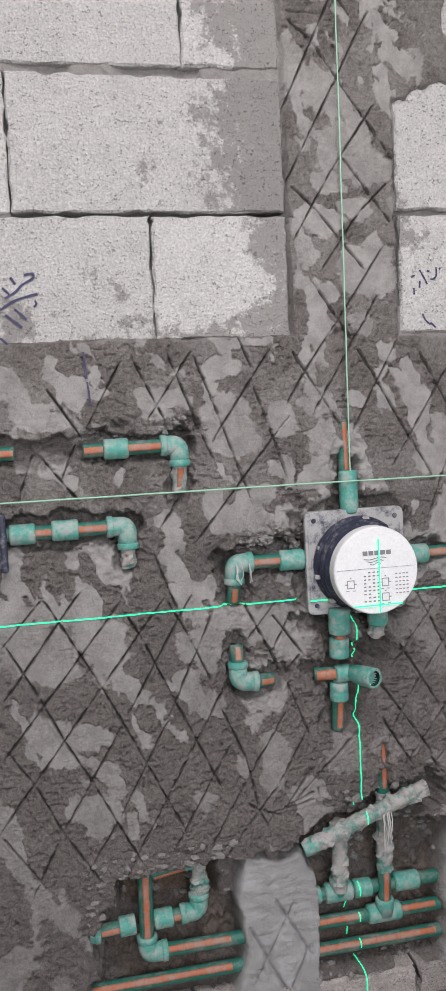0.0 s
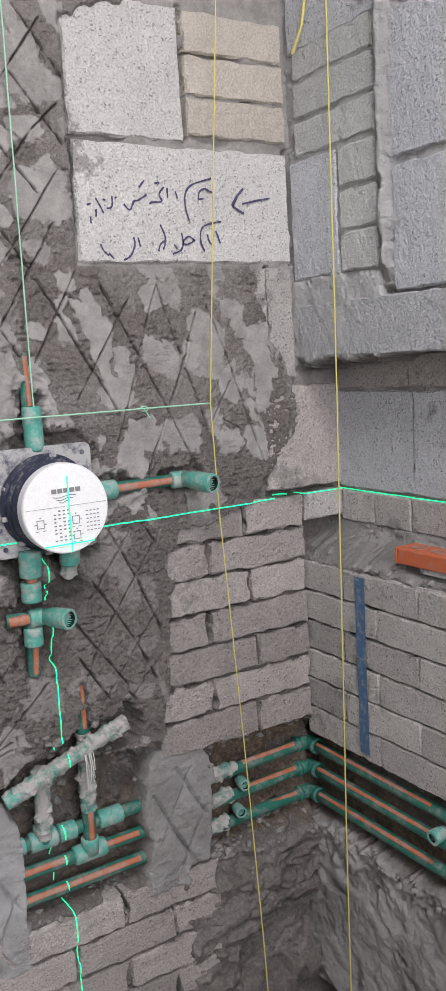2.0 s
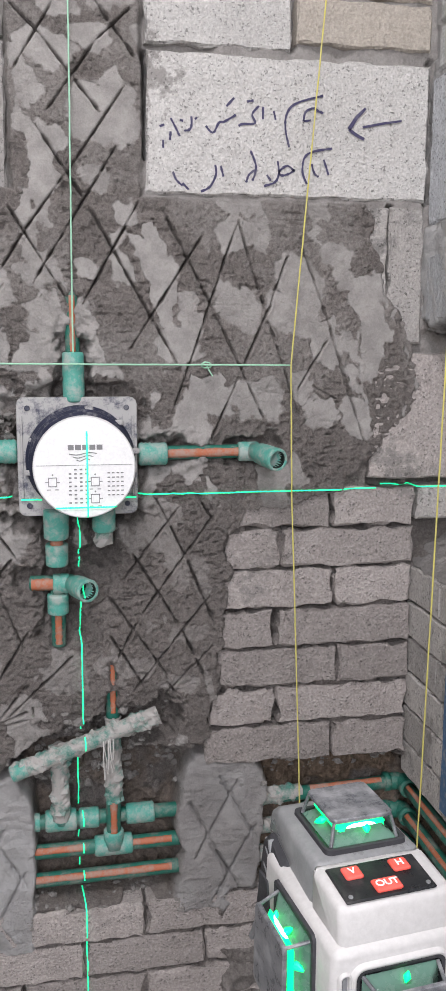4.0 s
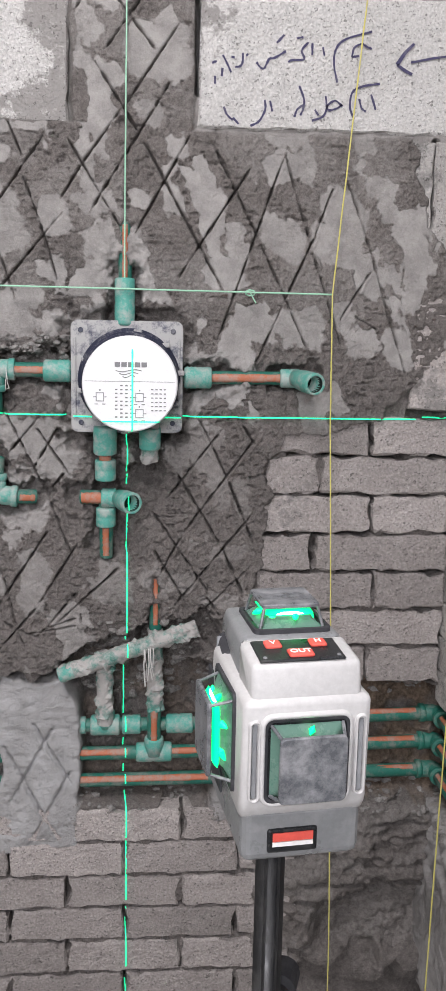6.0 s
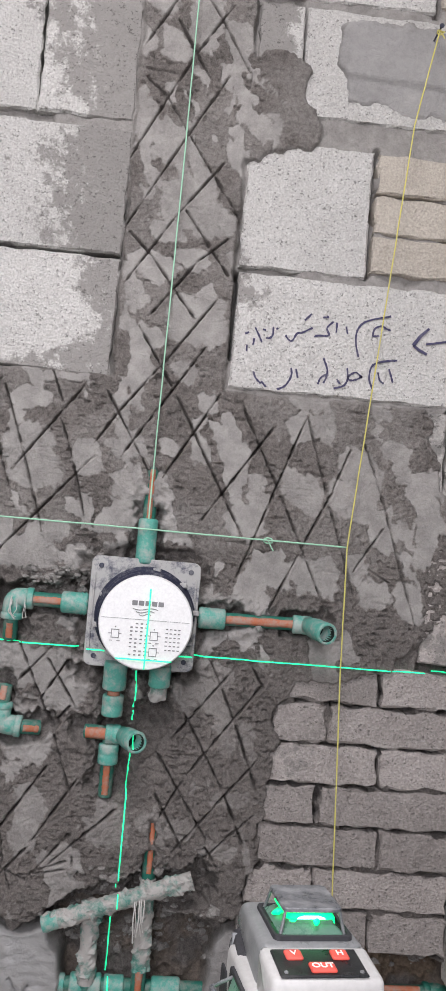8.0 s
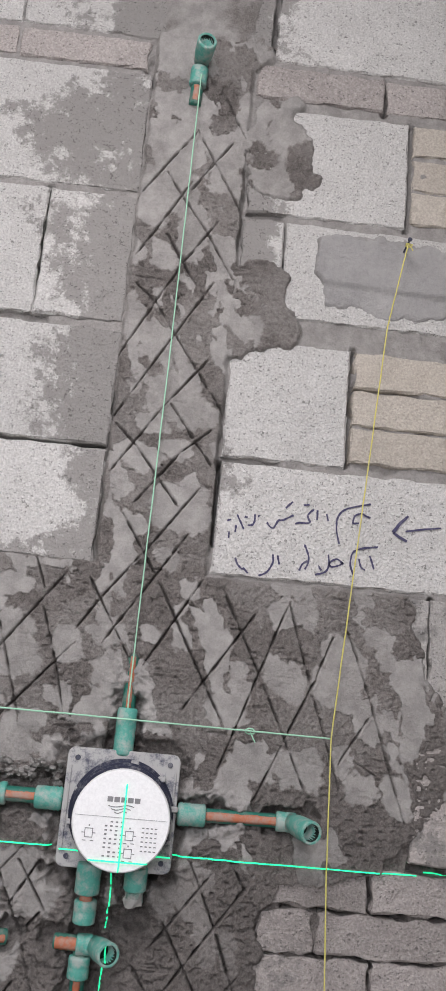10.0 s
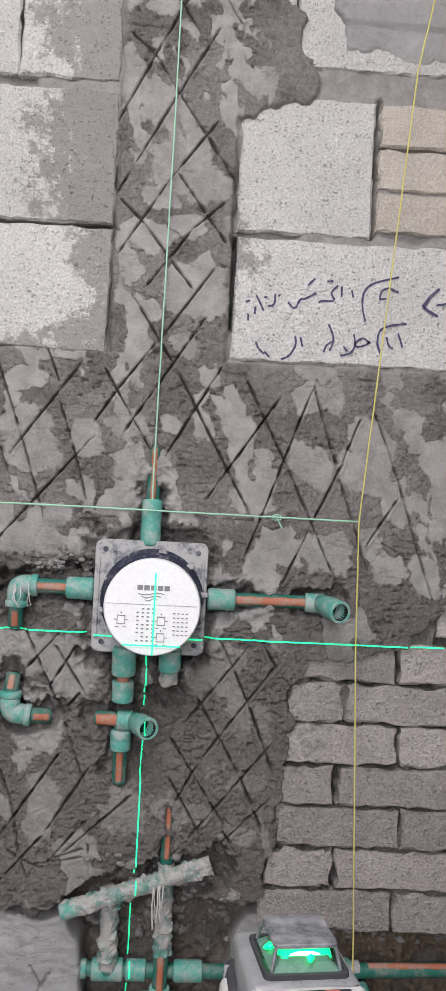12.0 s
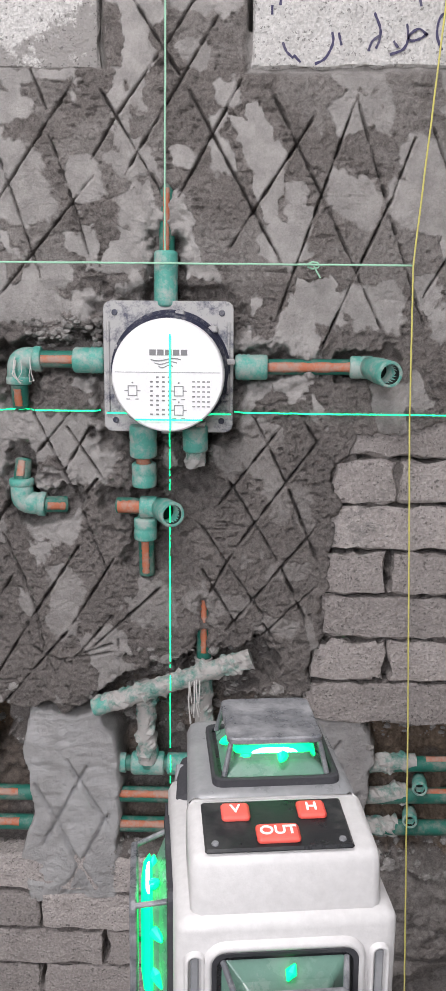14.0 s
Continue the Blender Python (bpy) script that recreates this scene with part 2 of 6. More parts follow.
def sweep(points, r, n=16, ends=(True, True)):
    """A round bar along a bent line."""
    pts = [Vector(p) for p in points]
    d = (pts[1] - pts[0]).normalized()
    u, v = frame_of(d)
    rings = []
    for i, p in enumerate(pts):
        e = ((pts[min(i + 1, len(pts) - 1)] - p).normalized() + (p - pts[max(i - 1, 0)]).normalized()).normalized()
        turn = d.rotation_difference(e)
        u, v, d = turn @ u, turn @ v, e
        rings.append(circle(p, u, v, r, n))
    return rings_bm(rings, *ends)


# ---- noise on a wall ----
_lattices = {}


def vnoise(x, z, s, seed):
    if seed not in _lattices:
        _lattices[seed] = np.random.RandomState(seed).rand(128, 128)
    g = _lattices[seed]
    u, v = x / s + 40.3, z / s + 40.7
    i, j = np.floor(u).astype(int), np.floor(v).astype(int)
    f, h = u - i, v - j
    f, h = f * f * (3 - 2 * f), h * h * (3 - 2 * h)
    i0, i1, j0, j1 = i % 128, (i + 1) % 128, j % 128, (j + 1) % 128
    return (g[i0, j0] * (1 - f) + g[i1, j0] * f) * (1 - h) + (g[i0, j1] * (1 - f) + g[i1, j1] * f) * h


def fbm(x, z, s, seed, octaves=4, gain=0.5):
    total, amp, norm = 0, 1.0, 0.0
    for k in range(octaves):
        total = total + amp * vnoise(x, z, s / 2 ** k, seed + k)
        norm += amp
        amp *= gain
    return total / norm


def step(a, b, x):
    t = np.clip((x - a) / (b - a), 0, 1)
    return t * t * (3 - 2 * t)


def seg_dist(x, z, s):
    ax, az, bx, bz = s
    dx, dz = bx - ax, bz - az
    t = np.clip(((x - ax) * dx + (z - az) * dz) / (dx * dx + dz * dz), 0, 1)
    return np.hypot(x - ax - t * dx, z - az - t * dz), t


# key scratches combed into the wet coat (x, z to x, z), field by field
FIELD_RIGHT = [
    (0.408, 1.416, 0.457, 1.337), (0.457, 1.337, 0.495, 1.277), (0.488, 1.458, 0.429, 1.378), (0.429, 1.378, 0.398, 1.329), (0.539, 1.463, 0.441, 1.309),
    (0.595, 1.429, 0.511, 1.281), (0.520, 1.420, 0.647, 1.197), (0.688, 1.384, 0.575, 1.211), (0.880, 1.231, 0.834, 1.156),
]
FIELD_OUTLET = [
    (0.627, 1.417, 0.704, 1.271), (0.704, 1.271, 0.786, 1.103), (0.739, 1.404, 0.639, 1.116), (0.739, 1.401, 0.784, 1.270), (0.786, 1.260, 0.839, 1.114),
    (0.815, 1.355, 0.789, 1.282), (0.789, 1.282, 0.743, 1.180), (0.743, 1.180, 0.698, 1.074), (0.837, 1.368, 0.882, 1.254), (0.882, 1.254, 0.947, 1.066),
    (0.857, 1.163, 0.898, 1.141), (0.574, 1.580, 0.487, 1.454), (0.450, 1.525, 0.517, 1.424), (0.562, 1.501, 0.539, 1.463),
]
FIELD_LOW = [
    (0.487, 0.752, 0.381, 0.653),
]
FIELD_UNDER = [
    (0.675, 1.000, 0.704, 0.955), (0.614, 0.994, 0.636, 0.951), (0.636, 0.951, 0.662, 0.897), (0.662, 0.897, 0.708, 0.786), (0.706, 0.968, 0.590, 0.808),
    (0.590, 0.808, 0.553, 0.741), (0.657, 0.989, 0.562, 0.864), (0.578, 0.910, 0.653, 0.786), (0.653, 0.786, 0.694, 0.698), (0.538, 0.847, 0.638, 0.701),
    (0.704, 0.842, 0.575, 0.684), (0.541, 0.783, 0.597, 0.690), (0.706, 0.755, 0.625, 0.678), (0.630, 0.701, 0.653, 0.667),
]
COLUMN = [
    (0.504, 2.149, 0.419, 1.992), (0.458, 2.166, 0.491, 2.118), (0.491, 2.118, 0.541, 2.052), (0.541, 2.052, 0.595, 1.967), (0.560, 2.078, 0.503, 1.986),
    (0.503, 1.986, 0.399, 1.777), (0.468, 2.045, 0.500, 1.994), (0.500, 1.994, 0.538, 1.936), (0.424, 1.941, 0.462, 1.909), (0.462, 1.909, 0.506, 1.847),
    (0.506, 1.847, 0.550, 1.785), (0.550, 1.785, 0.599, 1.716), (0.561, 1.956, 0.501, 1.846), (0.501, 1.846, 0.409, 1.679),
]
COLUMN_TOP = [
    (0.505, 2.256, 0.408, 2.105), (0.572, 2.242, 0.503, 2.130), (0.541, 2.357, 0.594, 2.255), (0.505, 2.259, 0.604, 2.091),
]
COLUMN_FOOT = [
    (0.569, 1.813, 0.493, 1.709), (0.493, 1.709, 0.421, 1.593), (0.508, 1.724, 0.556, 1.661), (0.556, 1.661, 0.590, 1.618), (0.419, 1.680, 0.460, 1.641),
    (0.460, 1.641, 0.500, 1.592), (0.500, 1.592, 0.539, 1.545), (0.584, 1.683, 0.535, 1.637), (0.535, 1.637, 0.463, 1.539), (0.391, 1.749, 0.416, 1.464),
    (0.411, 1.762, 0.412, 1.701),
]
FIELD_LEFT = [
    (0.382, 1.431, 0.270, 1.274), (0.320, 1.438, 0.341, 1.386), (0.340, 1.363, 0.366, 1.292), (0.366, 1.292, 0.395, 1.194), (0.400, 1.308, 0.228, 1.103),
    (0.243, 1.421, 0.165, 1.311), (0.200, 1.422, 0.271, 1.237), (0.245, 1.412, 0.283, 1.308), (0.283, 1.308, 0.327, 1.178), (0.145, 1.413, 0.193, 1.310),
    (0.128, 1.408, 0.065, 1.299), (0.009, 1.368, 0.062, 1.285), (0.050, 1.280, 0.025, 1.228), (-0.019, 1.267, -0.046, 1.191), (-0.008, 1.264, 0.050, 1.187),
    (0.222, 1.196, 0.175, 1.136), (0.161, 1.102, 0.199, 0.994),
]
FIELD_FAR_LEFT = [
    (-0.020, 1.036, -0.088, 0.962), (0.042, 1.045, -0.095, 0.868), (0.107, 1.025, -0.101, 0.775), (0.177, 1.022, 0.070, 0.890), (0.070, 0.890, -0.109, 0.664),
    (0.221, 1.024, 0.101, 0.827), (0.101, 0.827, -0.011, 0.650), (-0.011, 0.650, -0.063, 0.553), (0.255, 0.991, 0.171, 0.819), (0.171, 0.819, 0.079, 0.656),
    (0.079, 0.656, 0.015, 0.562), (0.284, 0.891, 0.204, 0.755), (0.204, 0.755, 0.105, 0.591), (0.105, 0.591, 0.072, 0.534), (0.277, 0.770, 0.168, 0.594),
]
FIELD_CROSS = [
    (-0.017, 1.036, 0.064, 0.891), (0.064, 0.891, 0.132, 0.751), (0.132, 0.751, 0.191, 0.627), (-0.082, 0.970, -0.033, 0.878), (-0.033, 0.878, 0.002, 0.804),
    (0.002, 0.804, 0.048, 0.720), (0.048, 0.720, 0.116, 0.580), (-0.089, 0.797, -0.048, 0.736), (-0.048, 0.736, -0.008, 0.650), (-0.008, 0.650, 0.050, 0.556),
    (-0.104, 0.658, -0.042, 0.565), (0.109, 1.007, 0.138, 0.954), (0.138, 0.954, 0.185, 0.848), (0.185, 0.848, 0.212, 0.790), (0.212, 0.790, 0.258, 0.686),
    (0.182, 1.015, 0.214, 0.953), (0.214, 0.953, 0.249, 0.871),
]
FIELD_MIDDLE = [
    (0.307, 1.004, 0.375, 0.863), (0.375, 0.863, 0.414, 0.759), (0.355, 0.979, 0.408, 0.903), (0.363, 0.999, 0.310, 0.937), (0.390, 0.981, 0.349, 0.912),
    (0.399, 0.907, 0.376, 0.879), (0.262, 0.827, 0.300, 0.736), (0.300, 0.736, 0.318, 0.647), (0.373, 0.814, 0.298, 0.699), (0.298, 0.699, 0.231, 0.590),
    (0.422, 0.796, 0.354, 0.686), (0.354, 0.686, 0.248, 0.563), (0.418, 0.709, 0.365, 0.647),
]
SCRATCHES = FIELD_RIGHT + FIELD_OUTLET + FIELD_LOW + FIELD_UNDER + COLUMN + COLUMN_TOP + COLUMN_FOOT + FIELD_LEFT + FIELD_FAR_LEFT + FIELD_CROSS + FIELD_MIDDLE
# pale trowelled patches, where thin laitance was drawn over the coat (x, z, half width, half height)
PALE_RIGHT = [
    (0.454, 1.261, 0.032, 0.037), (0.438, 1.328, 0.025, 0.018), (0.523, 1.333, 0.022, 0.015), (0.565, 1.325, 0.016, 0.028), (0.743, 1.380, 0.039, 0.031),
    (0.740, 1.281, 0.046, 0.038), (0.662, 1.266, 0.019, 0.038), (0.622, 1.327, 0.026, 0.018), (0.643, 1.228, 0.039, 0.032), (0.830, 1.321, 0.036, 0.056),
    (0.826, 1.265, 0.040, 0.038), (0.890, 1.366, 0.026, 0.025), (0.895, 1.329, 0.016, 0.025), (0.764, 1.142, 0.047, 0.036), (0.872, 1.124, 0.034, 0.033),
    (0.914, 1.229, 0.017, 0.016), (0.934, 1.112, 0.027, 0.033), (0.576, 1.411, 0.019, 0.024), (0.526, 1.450, 0.025, 0.018), (0.434, 1.198, 0.026, 0.016),
    (0.691, 1.147, 0.010, 0.019),
]
PALE_LEFT = [
    (0.303, 1.296, 0.048, 0.058), (0.175, 1.342, 0.026, 0.028), (0.221, 1.340, 0.029, 0.017), (0.391, 1.303, 0.024, 0.035), (0.429, 1.330, 0.018, 0.015),
    (0.001, 1.322, 0.049, 0.022), (-0.004, 1.244, 0.044, 0.020), (0.288, 1.394, 0.035, 0.023), (0.337, 1.435, 0.054, 0.009), (0.269, 1.366, 0.012, 0.023),
    (0.076, 1.429, 0.014, 0.014), (0.299, 1.138, 0.054, 0.029), (0.383, 1.144, 0.025, 0.024), (0.187, 1.152, 0.023, 0.017), (0.203, 1.116, 0.015, 0.029),
    (0.047, 1.353, 0.019, 0.019),
]
PALE_FAR_LEFT = [
    (-0.034, 0.948, 0.068, 0.052), (0.074, 0.961, 0.052, 0.047), (0.232, 0.939, 0.048, 0.036), (0.129, 0.806, 0.009, 0.036), (0.068, 0.754, 0.023, 0.018),
    (0.017, 0.688, 0.017, 0.030), (0.119, 0.686, 0.012, 0.030), (0.343, 0.718, 0.022, 0.050), (0.331, 0.868, 0.050, 0.061), (0.398, 0.959, 0.038, 0.037),
    (0.250, 0.834, 0.018, 0.024), (0.042, 0.805, 0.035, 0.024), (0.318, 0.967, 0.037, 0.036),
]
PALE_LOW = [
    (0.377, 0.943, 0.047, 0.048), (0.347, 0.747, 0.027, 0.034), (0.476, 0.713, 0.033, 0.023), (0.580, 0.735, 0.033, 0.023), (0.687, 0.870, 0.019, 0.033),
    (0.667, 0.775, 0.044, 0.017), (0.647, 0.701, 0.033, 0.014),
]
PALE_COLUMN = [
    (0.434, 2.107, 0.033, 0.075), (0.486, 2.132, 0.041, 0.058), (0.561, 2.161, 0.028, 0.047), (0.507, 2.036, 0.019, 0.052), (0.467, 1.996, 0.027, 0.034),
    (0.431, 1.877, 0.024, 0.045), (0.470, 1.837, 0.032, 0.039), (0.533, 1.766, 0.027, 0.033), (0.555, 1.708, 0.043, 0.033), (0.457, 1.625, 0.047, 0.027),
    (0.472, 1.687, 0.026, 0.014), (0.523, 1.649, 0.042, 0.022), (0.544, 1.543, 0.058, 0.053), (0.442, 1.563, 0.016, 0.021), (0.469, 1.507, 0.026, 0.027),
]
PALE = PALE_RIGHT + PALE_LEFT + PALE_FAR_LEFT + PALE_LOW + PALE_COLUMN
# open joints between blocks
SLOTS = [(0.603, 1.49, 0.604, 1.630), (0.188, 1.56, 0.188, 1.634), (-0.027, 1.645, -0.026, 1.845), (0.820, 1.65, 0.820, 1.86), (0.252, 1.90, 0.252, 2.11), (0.905, 2.11, 0.905, 2.33), (0.684, 1.93, 0.684, 2.02), (0.977, 1.31, 0.975, 1.43), (1.034, 1.44, 1.034, 1.64), (-0.02, 1.636, 0.40, 1.636), (0.853, 2.35, 0.853, 2.42), (0.632, 2.44, 0.630, 2.60), (0.266, 1.87, 0.266, 1.96)]
CRACKS = [
    (0.292, 0.694, 0.297, 0.662), (0.297, 0.662, 0.315, 0.647), (0.315, 0.647, 0.351, 0.633), (0.351, 0.633, 0.365, 0.647), (0.365, 0.647, 0.416, 0.665),
    (0.318, 0.647, 0.332, 0.613), (0.329, 0.637, 0.422, 0.653), (0.422, 0.653, 0.449, 0.645), (0.422, 0.673, 0.425, 0.653),
]
# chases broken out for the pipes: x, z to x, z, half width, depth
CHASES = [
    (-0.30, 1.270, 0.215, 1.270, 0.021, 0.020), (0.213, 1.270, 0.213, 1.190, 0.018, 0.014), (-0.30, 1.145, 0.123, 1.145, 0.023, 0.022),
    (0.123, 1.145, 0.123, 1.085, 0.018, 0.014), (0.293, 1.072, 0.420, 1.072, 0.024, 0.026), (0.293, 1.072, 0.292, 1.015, 0.020, 0.018),
    (0.292, 0.930, 0.291, 0.875, 0.020, 0.018), (0.291, 0.870, 0.350, 0.868, 0.022, 0.020), (0.495, 1.12, 0.495, 1.215, 0.021, 0.020), (0.495, 1.21, 0.495, 1.285, 0.007, 0.014),
    (0.58, 1.063, 0.640, 1.063, 0.020, 0.018), (0.63, 1.063, 0.750, 1.063, 0.008, 0.014), (0.74, 1.063, 0.785, 1.063, 0.020, 0.018), (0.465, 0.97, 0.465, 0.79, 0.022, 0.020), (0.425, 0.868, 0.480, 0.868, 0.020, 0.018),
    (0.535, 0.97, 0.535, 0.92, 0.022, 0.020), (0.42, 0.578, 0.615, 0.640, 0.030, 0.034), (0.546, 0.728, 0.546, 0.655, 0.0065, 0.016), (0.545, 0.64, 0.545, 0.55, 0.022, 0.026), (0.36, 1.108, 0.41, 1.100, 0.004, 0.022), (0.10, 1.305, 0.24, 1.300, 0.004, 0.014), (0.29, 0.915, 0.35, 0.905, 0.004, 0.012),
    (0.412, 0.966, 0.586, 0.966, 0.013, 0.022), (0.407, 0.975, 0.407, 1.140, 0.008, 0.014), (0.415, 1.153, 0.580, 1.153, 0.007, 0.012), (0.591, 0.980, 0.591, 1.130, 0.007, 0.012),
]


def north_relief(x, z):
    """How far the render coat stands out of the north wall's face, and what it is made of there."""
    wx = x + (fbm(x, z, 0.05, 11) - 0.5) * 0.05 + (vnoise(x, z, 0.008, 17) - 0.5) * 0.006
    wz = z + (fbm(x, z, 0.05, 21) - 0.5) * 0.035 + (vnoise(x, z, 0.008, 27) - 0.5) * 0.006
    right = np.interp(wz, [0.50, 0.63, 0.69, 0.78, 0.85, 0.917, 0.972, 0.99, 1.05, 1.12, 1.20, 1.36, 1.43],
                      [0.69, 0.705, 0.72, 0.735, 0.727, 0.737, 0.757, 0.90, 0.97, 1.02, 1.03, 0.965, 0.93])
    low = np.interp(wx, [-0.5, -0.02, 0.03, 0.08, 0.25, 0.42, 0.66, 0.72], [-1.0, -0.3, 0.46, 0.535, 0.565, 0.565, 0.585, 0.60])
    sharp_x = x + (vnoise(x, z, 0.02, 31) - 0.5) * 0.006
    field = np.minimum(np.minimum(np.where(x < 0.5, 1.442, 1.433) - (z + (wz - z) * 0.3), right - wx), wz - low)
    column = np.minimum(np.minimum(sharp_x - 0.412, 0.600 - sharp_x), z - 1.40)
    inside = np.maximum(field, column)
    # mortar plastered over the blocks high up beside the column
    daub = np.maximum(0.095 - np.hypot((x - 0.645) / 0.8, (z - 1.905) / 1.0), 0.085 - np.hypot((x - 0.655) / 0.9, (z - 2.245) / 1.3))
    daub = np.maximum(daub, 0.070 - np.hypot((x - 0.535) / 1.2, (z - 2.445) / 0.8))
    inside = np.maximum(inside, daub + (fbm(x, z, 0.06, 41, 5) - 0.5) * 0.10)
    coat = step(-0.004, 0.006, inside)
    # trowelled pale patches
    px, pz = x + (fbm(x, z, 0.03, 51) - 0.5) * 0.03, z + (fbm(x, z, 0.03, 55) - 0.5) * 0.03
    p = fbm(px + pz * 0.25, pz * 0.62, 0.044, 61, 4, 0.5)
    bias = -0.090 + 0.045 * step(0.66, 0.74, z) * step(1.04, 0.98, z) * step(0.47, 0.40, x) * step(0.20, 0.28, x) - 0.050 * step(0.98, 0.90, z) * step(0.44, 0.52, x) + 0.12 * step(2.12, 2.2, z) - 0.05 * step(0.93, 0.99, x)
    spread = p + bias - 0.490
    ax, az = x + (fbm(x, z, 0.045, 53, 4, 0.6) - 0.5) * 0.040, z + (fbm(x, z, 0.045, 57, 4, 0.6) - 0.5) * 0.044
    for cx, cz, rx, rz in PALE:
        near = (np.abs(x - cx) < rx + 0.03) & (np.abs(z - cz) < rz + 0.03)
        # squarish, a little aslant, like the sweep of a trowel
        u, v = np.abs(ax[near] - cx + 0.2 * (az[near] - cz)) / rx, np.abs(az[near] - cz) / rz
        spread[near] = np.maximum(spread[near], (1 - (u ** 2.6 + v ** 2.6) ** (1 / 2.6)) * 0.16)
    light = step(0.0, 0.030, spread + (vnoise(x, z, 0.006, 71) - 0.5) * 0.03)
    # patches in the low field are fainter
    light = light * (1 - (0.18 + 0.26 * step(0.42, 0.52, x)) * step(1.04, 0.96, z) - 0.22 * step(0.62, 0.56, z)) * (0.80 + 0.2 * step(0.35, 0.6, fbm(x, z, 0.09, 73, 3)))
    # the upper coat is paler than the low one
    light = np.maximum(light, 0.40 * step(1.08, 1.20, z + (fbm(x, z, 0.08, 75, 3) - 0.5) * 0.12) * step(0.30, 0.62, fbm(x, z, 0.07, 77, 4)))
    light = light * coat + (1 - coat) * np.where(z > 1.2, 0.78, 0.12)
    rough = (vnoise(x, z, 0.010, 81) - 0.5) * 0.0040 + (vnoise(x, z, 0.0045, 83) - 0.5) * 0.0030 + (vnoise(x, z, 0.0025, 85) - 0.5) * 0.0020
    rough = rough - 0.004 * step(0.80, 0.95, vnoise(x, z * 1.6, 0.007, 87))
    rough = rough - 0.0055 * step(0.70, 0.86, vnoise(x + z * 0.2, z * 2.6, 0.013, 89)) * step(0.42, 0.60, fbm(x, z, 0.05, 93, 2))
    wave = (fbm(x, z, 0.12, 91, 3) - 0.5) * 0.010
    # joints: mostly filled in the block courses, raked and open in the brickwork
    gape = np.where(z > 1.20, 0.012 * step(0.54, 0.62, fbm(x, z, 0.13, 97, 2)) + 0.0042, 0.008 + 0.036 * step(0.36, 0.48, fbm(x, z, 0.05, 98, 2)))
    for ax, az, bx, bz in SLOTS:
        gape = gape + 0.030 * step(0.007, 0.004, seg_dist(x, z, (ax, az, bx, bz))[0])
    d = -gape + (fbm(x, z, 0.02, 95, 3) - 0.5) * 0.008
    d = d * (1 - coat) + coat * (0.006 + wave + rough * (1 - light) + 0.0016 * light)
    for ax, az, bx, bz in SLOTS[:1] + SLOTS[7:8]:
        d = d - 0.022 * step(0.0045, 0.0025, seg_dist(x, z, (ax, az, bx, bz))[0] + (vnoise(x, z, 0.01, 99) - 0.5) * 0.003)
    # scratches
    jag = (vnoise(x, z, 0.012, 101) - 0.5) * 0.0024
    for s in SCRATCHES + CRACKS:
        near = (np.abs(x - (s[0] + s[2]) / 2) < abs(s[0] - s[2]) / 2 + 0.01) & (np.abs(z - (s[1] + s[3]) / 2) < abs(s[1] - s[3]) / 2 + 0.01)
        dist, t = seg_dist(x[near], z[near], s)
        dist = np.abs(dist + jag[near])
        cut = np.exp(-(dist / 0.00092) ** 2) * step(0, 0.10, t) * step(1, 0.88, t)
        lip = np.exp(-((dist - 0.0045) / 0.002) ** 2) * 0.0008
        d[near] = d[near] - coat[near] * (cut * 0.0190 - lip)
        # the colour is darkened along each cut too, as the shade in it
        light[near] *= 1 - 0.9 * np.exp(-(dist / 0.0011) ** 2)
    # chases
    soil_shade = np.zeros_like(d)
    ragged = (fbm(x, z, 0.03, 111, 4) - 0.5) * 0.034 + (vnoise(x, z, 0.007, 116) - 0.5) * 0.007
    for ax, az, bx, bz, half, deep in CHASES:
        dist, t = seg_dist(x, z, (ax, az, bx, bz))
        m = step(half + 0.008, half - 0.004, dist + ragged)
        d = d + coat * step(half + 0.040, half + 0.006, dist) * (fbm(x, z, 0.016, 125, 3) - 0.5) * 0.013
        d = d - m * (deep * 1.25 + (vnoise(x, z, 0.01, 121) - 0.5) * 0.012)
        light *= 1 - 0.6 * m
    # the long chase for the three supply pipes, the hole beside it and the broken edge over it
    top = np.interp(x, [-0.4, -0.02, 0.06, 0.10, 0.25, 0.27, 0.42, 0.50, 0.62, 0.66, 0.80, 1.06, 1.2], [0.0, 0.0, 0.50, 0.50, 0.49, 0.49, 0.60, 0.60, 0.59, 0.55, 0.562, 0.530, 0.53])
    base = np.interp(x, [-0.4, 0.0, 0.27, 0.42, 0.62, 0.80, 1.06, 1.2], [0.30, 0.30, 0.315, 0.325, 0.325, 0.325, 0.325, 0.325])
    open_ = np.minimum(top - z, z - base) + ragged * 0.55
    trench = step(-0.004, 0.008, open_)
    hole = step(-0.006, 0.010, np.minimum(np.minimum(x - 0.075, 0.245 - x), np.minimum(z - 0.475, 0.558 - z)) + ragged * 0.5)
    d = d * (1 - trench) + trench * (-0.078 + 0.022 * step(0.74, 0.80, x) + (fbm(x, z, 0.035, 131, 4) - 0.5) * 0.040 + (fbm(x, z, 0.012, 136, 2) - 0.5) * 0.022)
    d = d * (1 - hole) + hole * (-0.110 + (fbm(x, z, 0.03, 133, 3) - 0.5) * 0.02)
    light *= (1 - trench) * (1 - hole)
    soil_shade = np.maximum(soil_shade, trench * step(0.35, 0.6, fbm(x, z, 0.05, 141) + 0.18 * step(0.74, 0.80, x)) * (0.45 + 0.5 * step(0.74, 0.8, x)))
    # the hole is coloured all over to darken it, in place of cavity shade
    soil_shade = np.maximum(soil_shade, hole)
    # fresh cement over the pipes, two patches
    cement = np.zeros_like(d)
